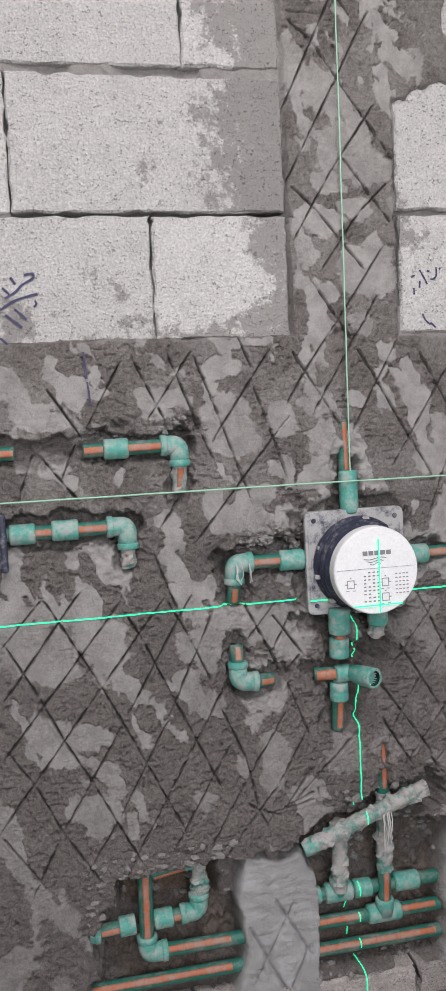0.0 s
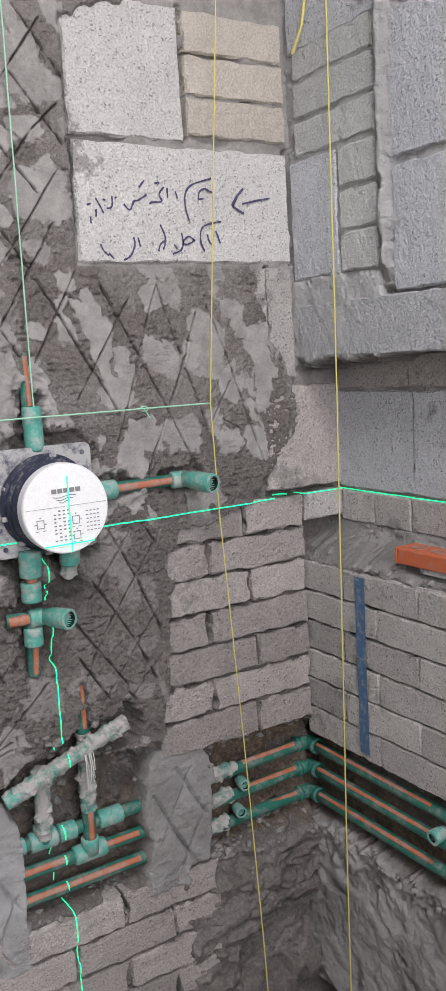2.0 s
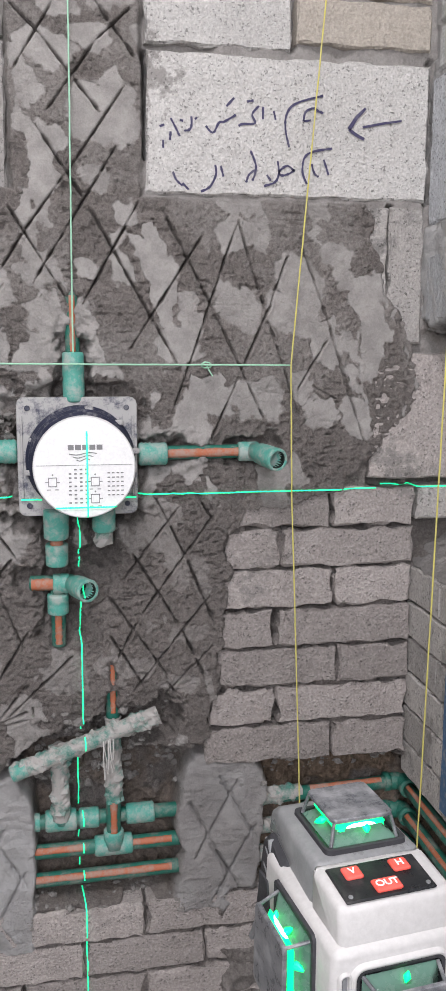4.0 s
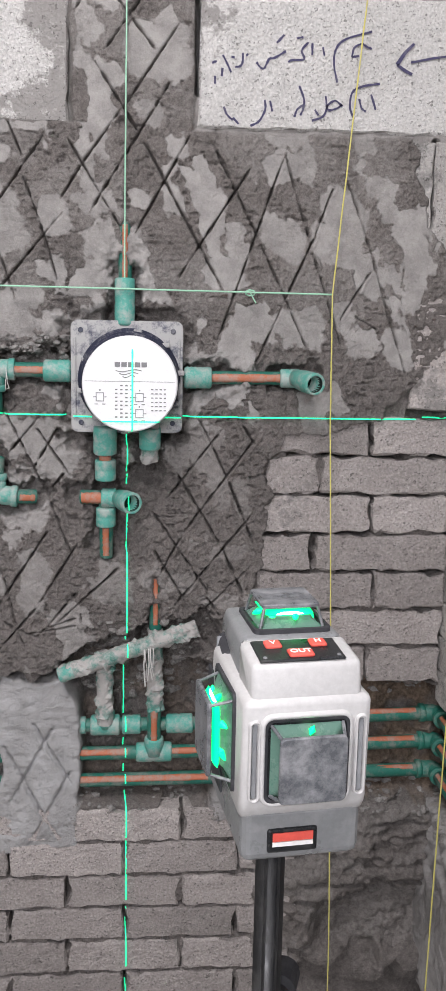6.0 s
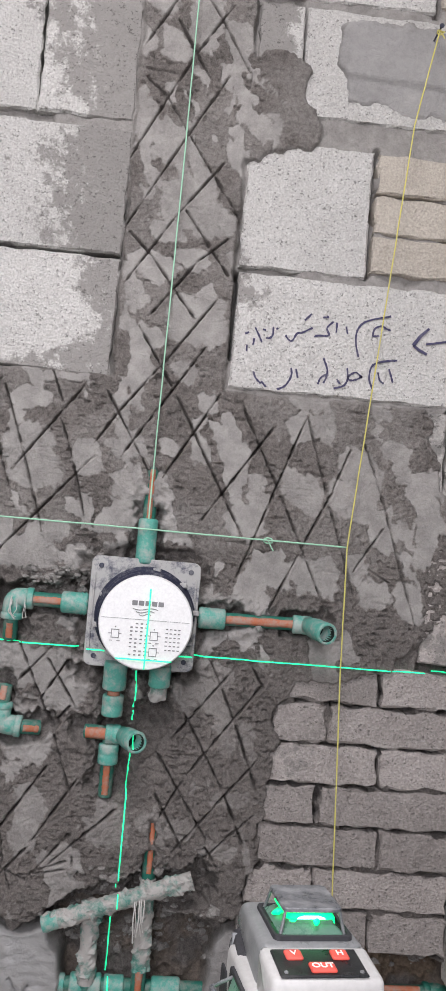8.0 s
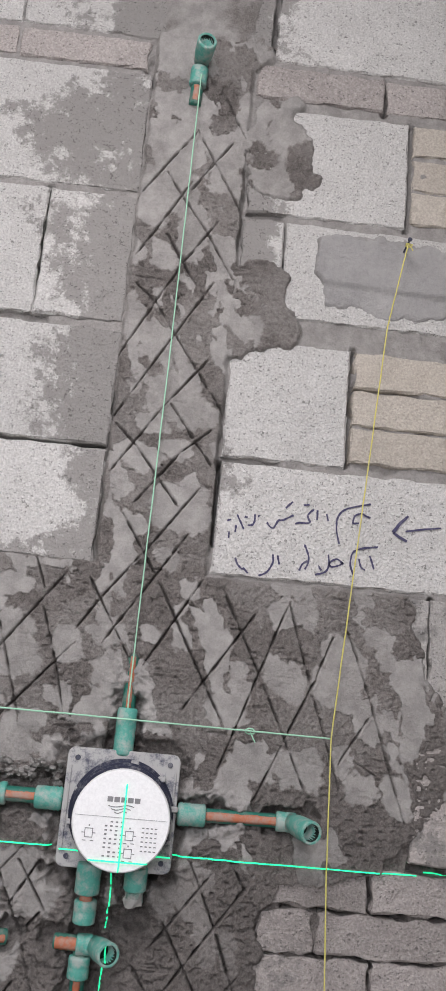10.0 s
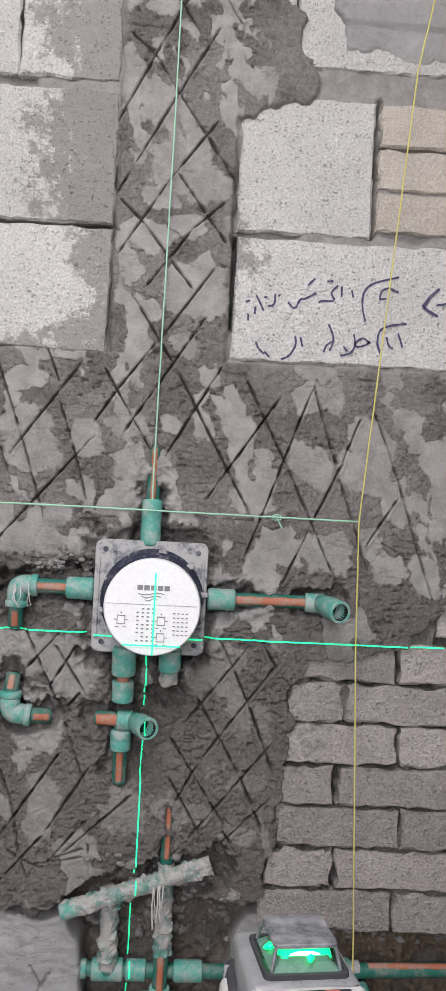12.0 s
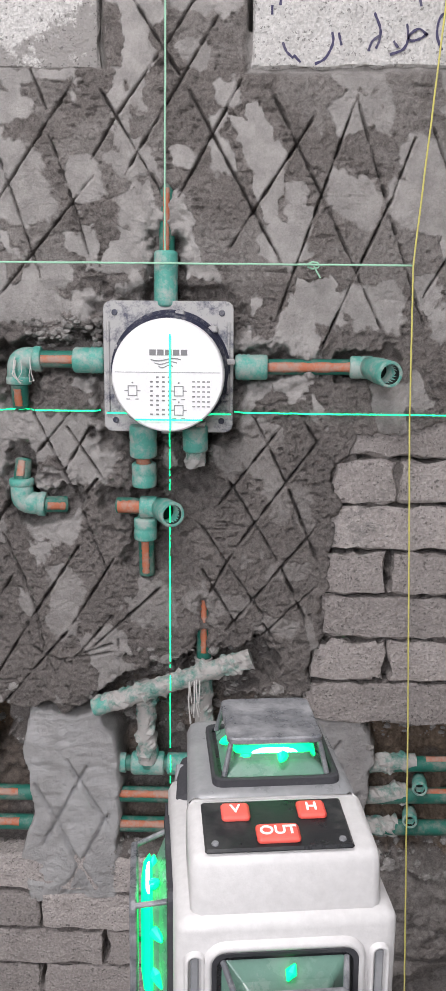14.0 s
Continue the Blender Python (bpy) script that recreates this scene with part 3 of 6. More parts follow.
    for x0, x1, z0, z1, seed in ((0.272, 0.418, 0.235, 0.560, 151), (0.648, 0.792, 0.285, 0.580, 157)):
        taper = 0.020 * step(z0 + 0.25, z1, z)
        e = np.minimum(np.minimum(x - x0 - taper, x1 - taper - x), np.minimum(z - z0, z1 - z)) + (fbm(x, z, 0.06, seed, 4) - 0.5) * 0.035
        m = step(-0.002, 0.008, e)
        d = d * (1 - m) + m * (-0.003 + (fbm(x, z, 0.07, seed + 3, 3) - 0.5) * 0.014 + (fbm(x, z * 2.5, 0.02, seed + 7, 3) - 0.5) * 0.005)
        for s in PATCH_SCRATCHES:
            dist, t = seg_dist(x, z, (x0 + s[0], z0 + s[1], x0 + s[2], z0 + s[3]))
            d = d - m * np.exp(-(dist / 0.0022) ** 2) * 0.009
        # the right patch is mixed darker, its shadow put into the colour
        cement = np.maximum(cement, m * (1.0 if x0 < 0.5 else 0.62) * (0.80 + 0.2 * step(0.4, 0.6, fbm(x, z, 0.03, seed + 9, 3))))
        soil_shade, light = soil_shade * (1 - m), light * (1 - m)
    # smooth cement drawn over the joint under the nail
    e = np.minimum(np.minimum(x - 0.745, 1.05 - x), np.minimum(z - 1.925, 2.075 - z)) + (fbm(x, z, 0.08, 161, 4) - 0.5) * 0.07 + (fbm(x, z, 0.016, 167, 3) - 0.5) * 0.016
    m = step(-0.004, 0.010, e)
    d = d * (1 - m) + m * (0.004 + (fbm(x, z * 2, 0.10, 165, 3) - 0.5) * 0.012 + 0.008 * step(2.0, 2.01, z + 0.03 * x))
    cement, light = np.maximum(cement, m * 0.55), light * (1 - m) + m * 0.35
    # lumpy mortar under the corner chase
    lump = step(-0.006, 0.012, np.minimum(np.minimum(x - 0.72, 0.325 - z), z - 0.02) + ragged)
    d = d * (1 - lump) + lump * (0.004 + (fbm(x, z, 0.07, 171, 5, 0.55) - 0.5) * 0.026 - 0.045 * step(0.16, 0.10, z + (fbm(x, z, 0.1, 175) - 0.5) * 0.1) * step(0.82, 0.86, x))
    d = d + lump * ((vnoise(x, z, 0.018, 177) - 0.5) * 0.010 + (vnoise(x, z, 0.007, 178) - 0.5) * 0.006 - 0.030 * step(0.006, 0.003, np.abs(z - 0.155 - 0.02 * fbm(x, z, 0.2, 185, 3))) * step(0.80, 0.84, x) - 0.020 * step(0.62, 0.70, fbm(x * 0.6, z * 1.8, 0.10, 179, 4)))
    light = np.maximum(light, lump * 0.35 * step(0.44, 0.52, fbm(x, z, 0.05, 181)))
    return d, light, cement, soil_shade


def east_relief(y, z):
    """The same for the east wall, whose face is the plane of the lower brickwork."""
    n = fbm(y, z, 0.03, 211, 4) - 0.5 + (vnoise(y, z, 0.006, 218) - 0.5) * 0.25
    d = -0.014 + n * 0.022
    light, cement, soil_shade = np.zeros_like(d), np.full_like(d, 0.35), np.zeros_like(d)
    # ledge that slopes back into the niche
    edge = z + n * 0.02
    niche = step(0.868, 0.925, edge) * step(1.36, 1.30, z)
    ledge = step(0.858, 0.872, edge) * step(0.945, 0.925, edge)
    d = d * (1 - niche) + niche * (-0.100 + n * 0.010)
    d = d + ledge * (0.006 + (fbm(y, z, 0.03, 215, 5, 0.6) - 0.5) * 0.016)
    light = np.maximum(light, 0.5 * step(0.5, 0.6, fbm(y, z, 0.06, 221)) * niche)
    trench = step(-0.004, 0.008, np.minimum(0.532 - z, z - 0.325) + n * 0.03)
    d = d * (1 - trench) + trench * (-0.046 + (fbm(y, z, 0.04, 231, 4) - 0.5) * 0.035)
    soil_shade = np.maximum(soil_shade, trench * step(0.3, 0.55, fbm(y, z, 0.05, 241)) * 0.85)
    cement = cement * (1 - trench)
    foot = step(0.330, 0.318, z + n * 0.02)
    d = d * (1 - foot) + foot * (0.004 + (fbm(y, z, 0.16, 251, 6, 0.55) - 0.5) * 0.030 + n * 0.007)
    crumbly = step(0.22, 0.29, z + n * 0.05)
    d = d + foot * (((vnoise(y, z, 0.018, 253) - 0.5) * 0.016 + (vnoise(y, z, 0.008, 255) - 0.5) * 0.010) * (0.15 + 0.85 * crumbly) - 0.010 * step(0.62, 0.70, fbm(y * 0.7 - z * 0.4, z * 1.6, 0.10, 257, 4)))
    light = np.maximum(light, foot * 0.55 * step(0.42, 0.52, fbm(y, z, 0.07, 261)))
    # joints over the beam are struck nearly flush
    over = step(1.365, 1.375, z)
    d = d * (1 - over) + over * (-0.0045 + n * 0.006 - 0.004 * step(0.55, 0.66, fbm(y, z * 2, 0.06, 271, 3)))
    cement = np.maximum(cement, over * 0.75)
    # mortar lip and rough bed beside the beam
    lip = np.exp(-((y - 1.238 + n * 0.02) / 0.014) ** 2) * step(1.36, 1.42, z)
    d = d + lip * 0.019
    bed = step(-0.004, 0.006, np.minimum(np.minimum(y - 1.25, 1.52 - y), np.minimum(1.405 - z, z - 1.255)) + n * 0.03)
    d = np.where(bed > 0, np.maximum(d, -0.02 + bed * (0.022 + n * 0.009)), d)
    cement = np.maximum(cement, np.maximum(bed, lip))
    return d, light, cement, soil_shade


def relief_sheet(name, us, zs, relief, place, parent, material):
    """A fine sheet over a wall, moved by its relief."""
    u, z = np.meshgrid(us, zs)
    d, light, cement, soil_shade = relief(u, z)
    co = np.stack(place(u, z, d), -1).reshape(-1, 3)
    nu, nz = len(us), len(zs)
    i = (np.arange(nz - 1)[:, None] * nu + np.arange(nu - 1)[None, :]).reshape(-1)
    quads = np.stack([i, i + 1, i + nu + 1, i + nu], -1)
    me = bpy.data.meshes.new(name)
    me.vertices.add(len(co))
    me.vertices.foreach_set("co", co.astype(np.float32).reshape(-1))
    me.loops.add(quads.size)
    me.loops.foreach_set("vertex_index", quads.reshape(-1).astype(np.int32))
    me.polygons.add(len(quads))
    me.polygons.foreach_set("loop_start", (np.arange(len(quads)) * 4).astype(np.int32))
    me.polygons.foreach_set("use_smooth", np.ones(len(quads), bool))
    for key, a in (("light", light), ("cement", cement), ("soil_shade", soil_shade)):
        me.attributes.new(key, "FLOAT", "POINT").data.foreach_set("value", np.clip(a, 0, 1).astype(np.float32).reshape(-1))
    me.update(calc_edges=True)
    me.materials.append(material)
    ob = new(name, me)
    ob.parent = parent
    return ob


NORTH, EAST = 1.5, 1.035

# ---- the room ----
wall_north = tagged(part("wall_north", box_bm(-1.3, 1.5, NORTH + 0.12, NORTH + 0.3, -0.12, 2.9), PAINT), "unfinished block and brick wall under scratched mortar", "wall", kind="structure")
wall_east = tagged(part("wall_east", box_bm(EAST + 0.19, EAST + 0.4, -1.3, NORTH + 0.12, -0.12, 2.9), PAINT), "grey block and brick wall with a niche", "wall", kind="structure")
# west and south walls, floor and ceiling are unseen, added to close the room
wall_west = tagged(part("wall_west", box_bm(-1.3, -1.1, -1.3, NORTH + 0.12, -0.12, 2.9), PAINT), "plain rough plastered wall", "wall", kind="structure")
wall_south = tagged(new("wall_south"), "unseen plain rough wall with an assumed window opening", "wall", kind="structure")
for box in ((-1.3, -0.5, -0.12, 2.9), (0.7, 1.45, -0.12, 2.9), (-0.5, 0.7, -0.12, 1.2), (-0.5, 0.7, 2.3, 2.9)):
    part("wall_panel", box_bm(box[0], box[1], -1.5, -1.3, box[2], box[3]), PAINT, wall_south)
floor = tagged(part("floor", box_bm(-1.3, 1.45, -1.5, NORTH + 0.3, -0.27, -0.12), PAINT), "bare concrete floor", "floor", kind="structure")
ceiling = tagged(part("ceiling", box_bm(-1.3, 1.45, -1.5, NORTH + 0.3, 2.9, 3.0), PAINT), "bare concrete ceiling", "ceiling", kind="structure")

PATCH_SCRATCHES = [(0.02, 0.20, 0.09, 0.06), (0.07, 0.24, 0.13, 0.13), (0.10, 0.23, 0.03, 0.10), (0.05, 0.13, 0.11, 0.03), (0.13, 0.15, 0.06, 0.02)]
for name, x0, x1, z0, z1, cell in (("render_coat", -0.13, 1.06, 0.54, 1.47, 0.0015), ("render_column", 0.395, 0.62, 1.47, 2.46, 0.0016), ("render_coat", -0.16, 1.16, -0.02, 0.54, 0.0028),
                                   ("render_coat", -0.16, 0.395, 1.47, 2.46, 0.0035), ("render_coat", 0.62, 1.16, 1.47, 2.46, 0.0035), ("render_coat", 1.06, 1.16, 0.54, 1.47, 0.0035)):
    relief_sheet(name, np.linspace(x0, x1, round((x1 - x0) / cell) + 1), np.linspace(z0, z1, round((z1 - z0) / cell) + 1), north_relief, lambda u, z, d: (u, NORTH - d, z), wall_north, COAT)
relief_sheet("render_edge", np.arange(-1.12, -0.155, 0.02), np.arange(-0.14, 2.92, 0.02), north_relief, lambda u, z, d: (u, NORTH - d, z), wall_north, COAT)
relief_sheet("render_top", np.arange(-0.17, 1.18, 0.02), np.arange(2.46, 2.93, 0.02), north_relief, lambda u, z, d: (u, NORTH - d + 0.004, z), wall_north, COAT)
relief_sheet("render_foot", np.arange(-0.17, 1.18, 0.02), np.arange(-0.14, 0.0, 0.02), north_relief, lambda u, z, d: (u, NORTH - d + 0.004, z), wall_north, COAT)
relief_sheet("mortar_bed", np.arange(0.55, 1.56, 0.003), np.arange(-0.05, 2.05, 0.003), east_relief, lambda u, z, d: (EAST - d, u, z), wall_east, COAT)
relief_sheet("mortar_edge", np.arange(-1.32, 0.56, 0.02), np.arange(-0.14, 2.92, 0.02), east_relief, lambda u, z, d: (EAST - d + 0.002, u, z), wall_east, COAT)

# ---- pipes ----


def tube(thing, p, q, r=0.0115, material=None, name="tube"):
    if material is CRUST:
        # dried mortar stands on the pipe in lumps
        a, b = Vector(p), Vector(q)
        u, v = frame_of(b - a)
        n = max(6, round((b - a).length / 0.004))
        rings = []
        for i in range(n + 1):
            c = a.lerp(b, i / n)
            ring = []
            for k in range(20):
                w = u * math.cos(math.pi * k / 10) + v * math.sin(math.pi * k / 10)
                at = c + w * r
                bulge = max(0.0, noise.noise(at * 60) + 0.7 * noise.noise(at * 160) - 0.05)
                ring.append(c + w * (r + 0.0090 * bulge))
            rings.append(ring)
        return local(part(name, rings_bm(rings), CRUST), thing)
    return local(part(name, lathe(p, q, [(0, r * 0.97), (0.02, r), (0.98, r), (1, r * 0.97)], 18), material or PIPE, smooth=True), thing)


def stripe(thing, p, q, r=0.0115, facing=(0, -1, 0), half=27, name="stripe"):
    """The orange band moulded along a pipe, on the side that faces the room."""
    p, q, f = Vector(p), Vector(q), Vector(facing)
    d = (q - p).normalized()
    f = (f - d * f.dot(d)).normalized()
    side = d.cross(f)
    bm = bmesh.new()
    rows = []
    n = 14
    for i in range(n + 1):
        c = p.lerp(q, i / n)
        w = half * random.uniform(0.85, 1.1)
        rows.append([bm.verts.new(c + (f * math.cos(radians(a)) + side * math.sin(radians(a))) * rr) for a, rr in ((-w, r - 0.001), (-w, r + 0.0006), (-w / 2, r + 0.0008), (0, r + 0.0009), (w / 2, r + 0.0008), (w, r + 0.0006), (w, r - 0.001))])
    for a, b in zip(rows, rows[1:]):
        for i in range(6):
            bm.faces.new((a[i], a[i + 1], b[i + 1], b[i]))
    bmesh.ops.recalc_face_normals(bm, faces=bm.faces[:])
    return local(part(name, bm, STRIPE, smooth=True), thing)


def coupling(thing, p, q, r=0.0165, material=None, name="coupling", ribs=False):
    prof = [(0, r * 0.86), (0.04, r * 0.97), (0.10, r), (0.42, r), (0.48, r * 0.955), (0.54, r), (0.92, r), (0.97, r * 0.97), (1, r * 0.86)]
    if ribs:
        prof = [(0, r * 0.9)] + [(0.05 + 0.07 * i, r * (1.06 if i % 2 else 0.97)) for i in range(7)] + [(0.56, r), (0.95, r), (1, r * 0.88)]
    return local(part(name, lathe(p, q, prof, 22), material or FITTING, smooth=True), thing)


def elbow(thing, a, corner, b, r=0.0165, material=None):
    """A socket elbow from a round a corner to b."""
    a, c, b = Vector(a), Vector(corner), Vector(b)
    k = min(0.012, (a - c).length * 0.6, (b - c).length * 0.6)
    e, g = c + (a - c).normalized() * k, c + (b - c).normalized() * k
    pts = [a] + [e.lerp(c, t).lerp(c.lerp(g, t), t) for t in (0.0, 0.2, 0.4, 0.6, 0.8, 1.0)] + [b]
    bend = local(part("elbow", sweep(pts, r * 0.95, 20), material or FITTING, smooth=True), thing)
    for end, other in ((a, e), (b, g)):
        d = (other - end).normalized() * 0.010
        local(part("collar", lathe(end - d * 0.05, end + d, [(0, r * 0.92), (0.1, r * 1.04), (0.85, r * 1.04), (1, r * 0.95)], 22), material or FITTING, smooth=True), thing)
    return bend


def open_end(thing, p, q, r=0.0165, bore=0.0105):
    """A threaded outlet that points into the room, open at q."""
    prof = [(0, r * 0.85), (0.25, r * 0.9), (0.30, r), (0.42, r), (0.46, r * 1.06), (0.93, r * 1.08), (1.0, r * 1.02), (1.0, bore), (0.45, bore * 0.95)]
    socket = local(part("outlet", lathe(p, q, prof, 24), FITTING, smooth=True), thing)
    p, q = Vector(p), Vector(q)
    local(part("bore", lathe(p.lerp(q, 0.46), p.lerp(q, 0.99), [(0, bore * 0.99), (0.02, bore * 0.99), (1, bore * 0.985)], 20, ends=(True, False)), BORE_SHADE), thing)
    local(part("rim", lathe(p.lerp(q, 0.93), p.lerp(q, 1.02), [(0, r * 1.09), (0.6, r * 1.09), (1, r * 1.0), (1, bore * 1.02), (0.4, bore * 1.0)], 24, 0.0004, (False, False)), RIM), thing)
    return socket


def run(at, label, name="water_pipe"):
    return empty(name, at, label, "pipe", "water pipes in the wall")


RIM = plastic("scuffed_rim", (0.10, 0.34, 0.28), 0.5, 0.7, (0.45, 0.44, 0.42), 0.45, 90)
YP = 1.492  # axis of the pipes laid near the wall's face

t = run((0.213, YP, 1.27), "green plastic pipe with orange stripe bending down into the mortar")
tube(t, (0.060, YP + 0.004, 1.268), (0.205, YP, 1.270)); stripe(t, (0.062, YP + 0.004, 1.268), (0.092, YP + 0.002, 1.269)); stripe(t, (0.131, YP, 1.269), (0.185, YP, 1.270))
coupling(t, (0.092, YP, 1.269), (0.131, YP, 1.269)); elbow(t, (0.183, YP, 1.270), (0.213, YP, 1.270), (0.213, YP, 1.236))
tube(t, (0.213, YP, 1.240), (0.212, YP + 0.012, 1.196), 0.0115, CRUST); stripe(t, (0.213, YP, 1.236), (0.212, YP + 0.010, 1.205))

t = run((-0.10, YP, 1.27), "short end of green pipe running into the wall")
tube(t, (-0.30, YP, 1.272), (-0.046, YP + 0.006, 1.270)); stripe(t, (-0.20, YP, 1.271), (-0.048, YP + 0.005, 1.270))

t = run((0.123, YP, 1.145), "green plastic pipe with two sockets and an elbow")
tube(t, (-0.10, YP, 1.143), (0.115, YP, 1.145)); stripe(t, (-0.025, YP, 1.144), (0.004, YP, 1.144)); stripe(t, (0.044, YP, 1.145), (0.092, YP, 1.145))
coupling(t, (-0.062, YP, 1.143), (-0.022, YP, 1.143)); coupling(t, (0.003, YP, 1.145), (0.045, YP, 1.145)); elbow(t, (0.090, YP, 1.145), (0.122, YP, 1.145), (0.122, YP, 1.108))
tube(t, (0.122, YP, 1.112), (0.122, YP + 0.012, 1.080), 0.0115, CRUST); stripe(t, (0.122, YP, 1.106), (0.122, YP + 0.01, 1.088))

t = run((0.295, YP, 1.07), "green pipe and elbow fed from the valve box")
tube(t, (0.415, YP - 0.004, 1.070), (0.300, YP, 1.070)); stripe(t, (0.370, YP - 0.002, 1.070), (0.322, YP, 1.070)); coupling(t, (0.412, YP - 0.004, 1.069), (0.370, YP - 0.002, 1.069), 0.0172, FITTING, ribs=True)
elbow(t, (0.325, YP, 1.070), (0.294, YP, 1.070), (0.293, YP, 1.036)); tube(t, (0.293, YP, 1.038), (0.292, YP + 0.012, 1.005)); stripe(t, (0.293, YP, 1.034), (0.292, YP + 0.010, 1.010))

t = run((0.291, YP, 0.87), "green elbow half buried in scratched mortar")
tube(t, (0.293, YP + 0.012, 0.930), (0.292, YP, 0.900)); stripe(t, (0.293, YP + 0.010, 0.925), (0.292, YP, 0.905)); elbow(t, (0.292, YP, 0.905), (0.292, YP, 0.872), (0.325, YP, 0.869))
tube(t, (0.322, YP, 0.869), (0.352, YP + 0.012, 0.867)); stripe(t, (0.325, YP, 0.869), (0.348, YP + 0.010, 0.867))

t = run((0.495, YP, 1.15), "green riser pipe with socket above the valve box")
tube(t, (0.495, YP + 0.006, 1.14), (0.495, YP + 0.014, 1.300), 0.0105, PIPE); stripe(t, (0.495, YP + 0.008, 1.212), (0.495, YP + 0.014, 1.292), 0.0105, half=22); coupling(t, (0.495, YP - 0.006, 1.140), (0.495, YP - 0.004, 1.212), 0.0158)

t = run((0.78, YP, 1.06), "green pipe with knurled socket and open threaded outlet")
tube(t, (0.585, YP + 0.004, 1.062), (0.760, YP + 0.006, 1.063), 0.0105); stripe(t, (0.630, YP + 0.004, 1.062), (0.742, YP + 0.006, 1.063), 0.0105, half=36)
coupling(t, (0.588, YP - 0.004, 1.062), (0.631, YP - 0.004, 1.062), 0.0168, ribs=True); coupling(t, (0.741, YP, 1.063), (0.772, YP - 0.002, 1.063), 0.0150)
open_end(t, (0.764, YP - 0.004, 1.064), (0.785, 1.420, 1.058), 0.0158, 0.0130)

t = run((0.465, YP, 0.93), "green stub and socket under the valve box")
tube(t, (0.465, 1.472, 0.985), (0.465, 1.480, 0.90), 0.0105); stripe(t, (0.465, 1.474, 0.942), (0.465, 1.478, 0.930), 0.0105, half=60); coupling(t, (0.465, 1.470, 0.985), (0.465, 1.474, 0.941), 0.0185); coupling(t, (0.465, 1.478, 0.932), (0.465, 1.481, 0.899), 0.0168)
t = run((0.535, YP, 0.95), "short green socket under the valve box")
coupling(t, (0.535, 1.474, 0.985), (0.535, 1.480, 0.950), 0.0172); tube(t, (0.535, 1.480, 0.955), (0.535, 1.490, 0.932), 0.0135, CRUST)
t = run((0.465, YP, 0.868), "green tee with open threaded outlet and pipe going down")
tube(t, (0.425, YP + 0.006, 0.868), (0.480, YP - 0.004, 0.869), 0.0115); stripe(t, (0.428, YP + 0.004, 0.868), (0.462, YP - 0.002, 0.869), half=50); coupling(t, (0.458, YP - 0.006, 0.869), (0.482, YP - 0.006, 0.869), 0.0150)
open_end(t, (0.484, YP - 0.006, 0.869), (0.508, 1.432, 0.870), 0.0158, 0.0130)
coupling(t, (0.465, YP - 0.004, 0.853), (0.465, YP - 0.002, 0.822), 0.0160); tube(t, (0.465, YP - 0.002, 0.86), (0.465, YP + 0.011, 0.768), 0.0110); stripe(t, (0.465, YP, 0.822), (0.465, YP + 0.010, 0.774), 0.0110)

# broken-out pipes over the supply lines
t = run((0.50, 1.49, 0.61), "cut pipe end crusted with dried mortar lying aslant", "cut_pipe")
tube(t, (0.390, 1.482, 0.572), (0.615, 1.486, 0.652), 0.0128, CRUST); tube(t, (0.3885, 1.482, 0.5715), (0.412, 1.482, 0.580), 0.0131, FITTING, "clean_end")
t = run((0.545, 1.52, 0.43), "vertical pipe crusted with mortar above a tee", "riser_pipe")
tube(t, (0.546, 1.514, 0.735), (0.546, 1.514, 0.640), 0.0110); stripe(t, (0.546, 1.514, 0.730), (0.546, 1.514, 0.650), 0.0110, half=22)
tube(t, (0.546, 1.512, 0.640), (0.545, 1.520, 0.495), 0.0128, CRUST, "crusted_length"); tube(t, (0.545, 1.518, 0.500), (0.545, 1.522, 0.425), 0.0118); stripe(t, (0.545, 1.518, 0.497), (0.545, 1.522, 0.432), 0.0118)
t = run((0.46, 1.52, 0.48), "short vertical pipe crusted with mortar", "riser_pipe")
tube(t, (0.461, 1.505, 0.600), (0.461, 1.520, 0.470), 0.0135, CRUST, "crusted_length")

# the three long supply lines
YS = 1.530


def supply_z(x, k):
    return (0.462, 0.410, 0.360)[k] + 0.010 * (x - 0.5)


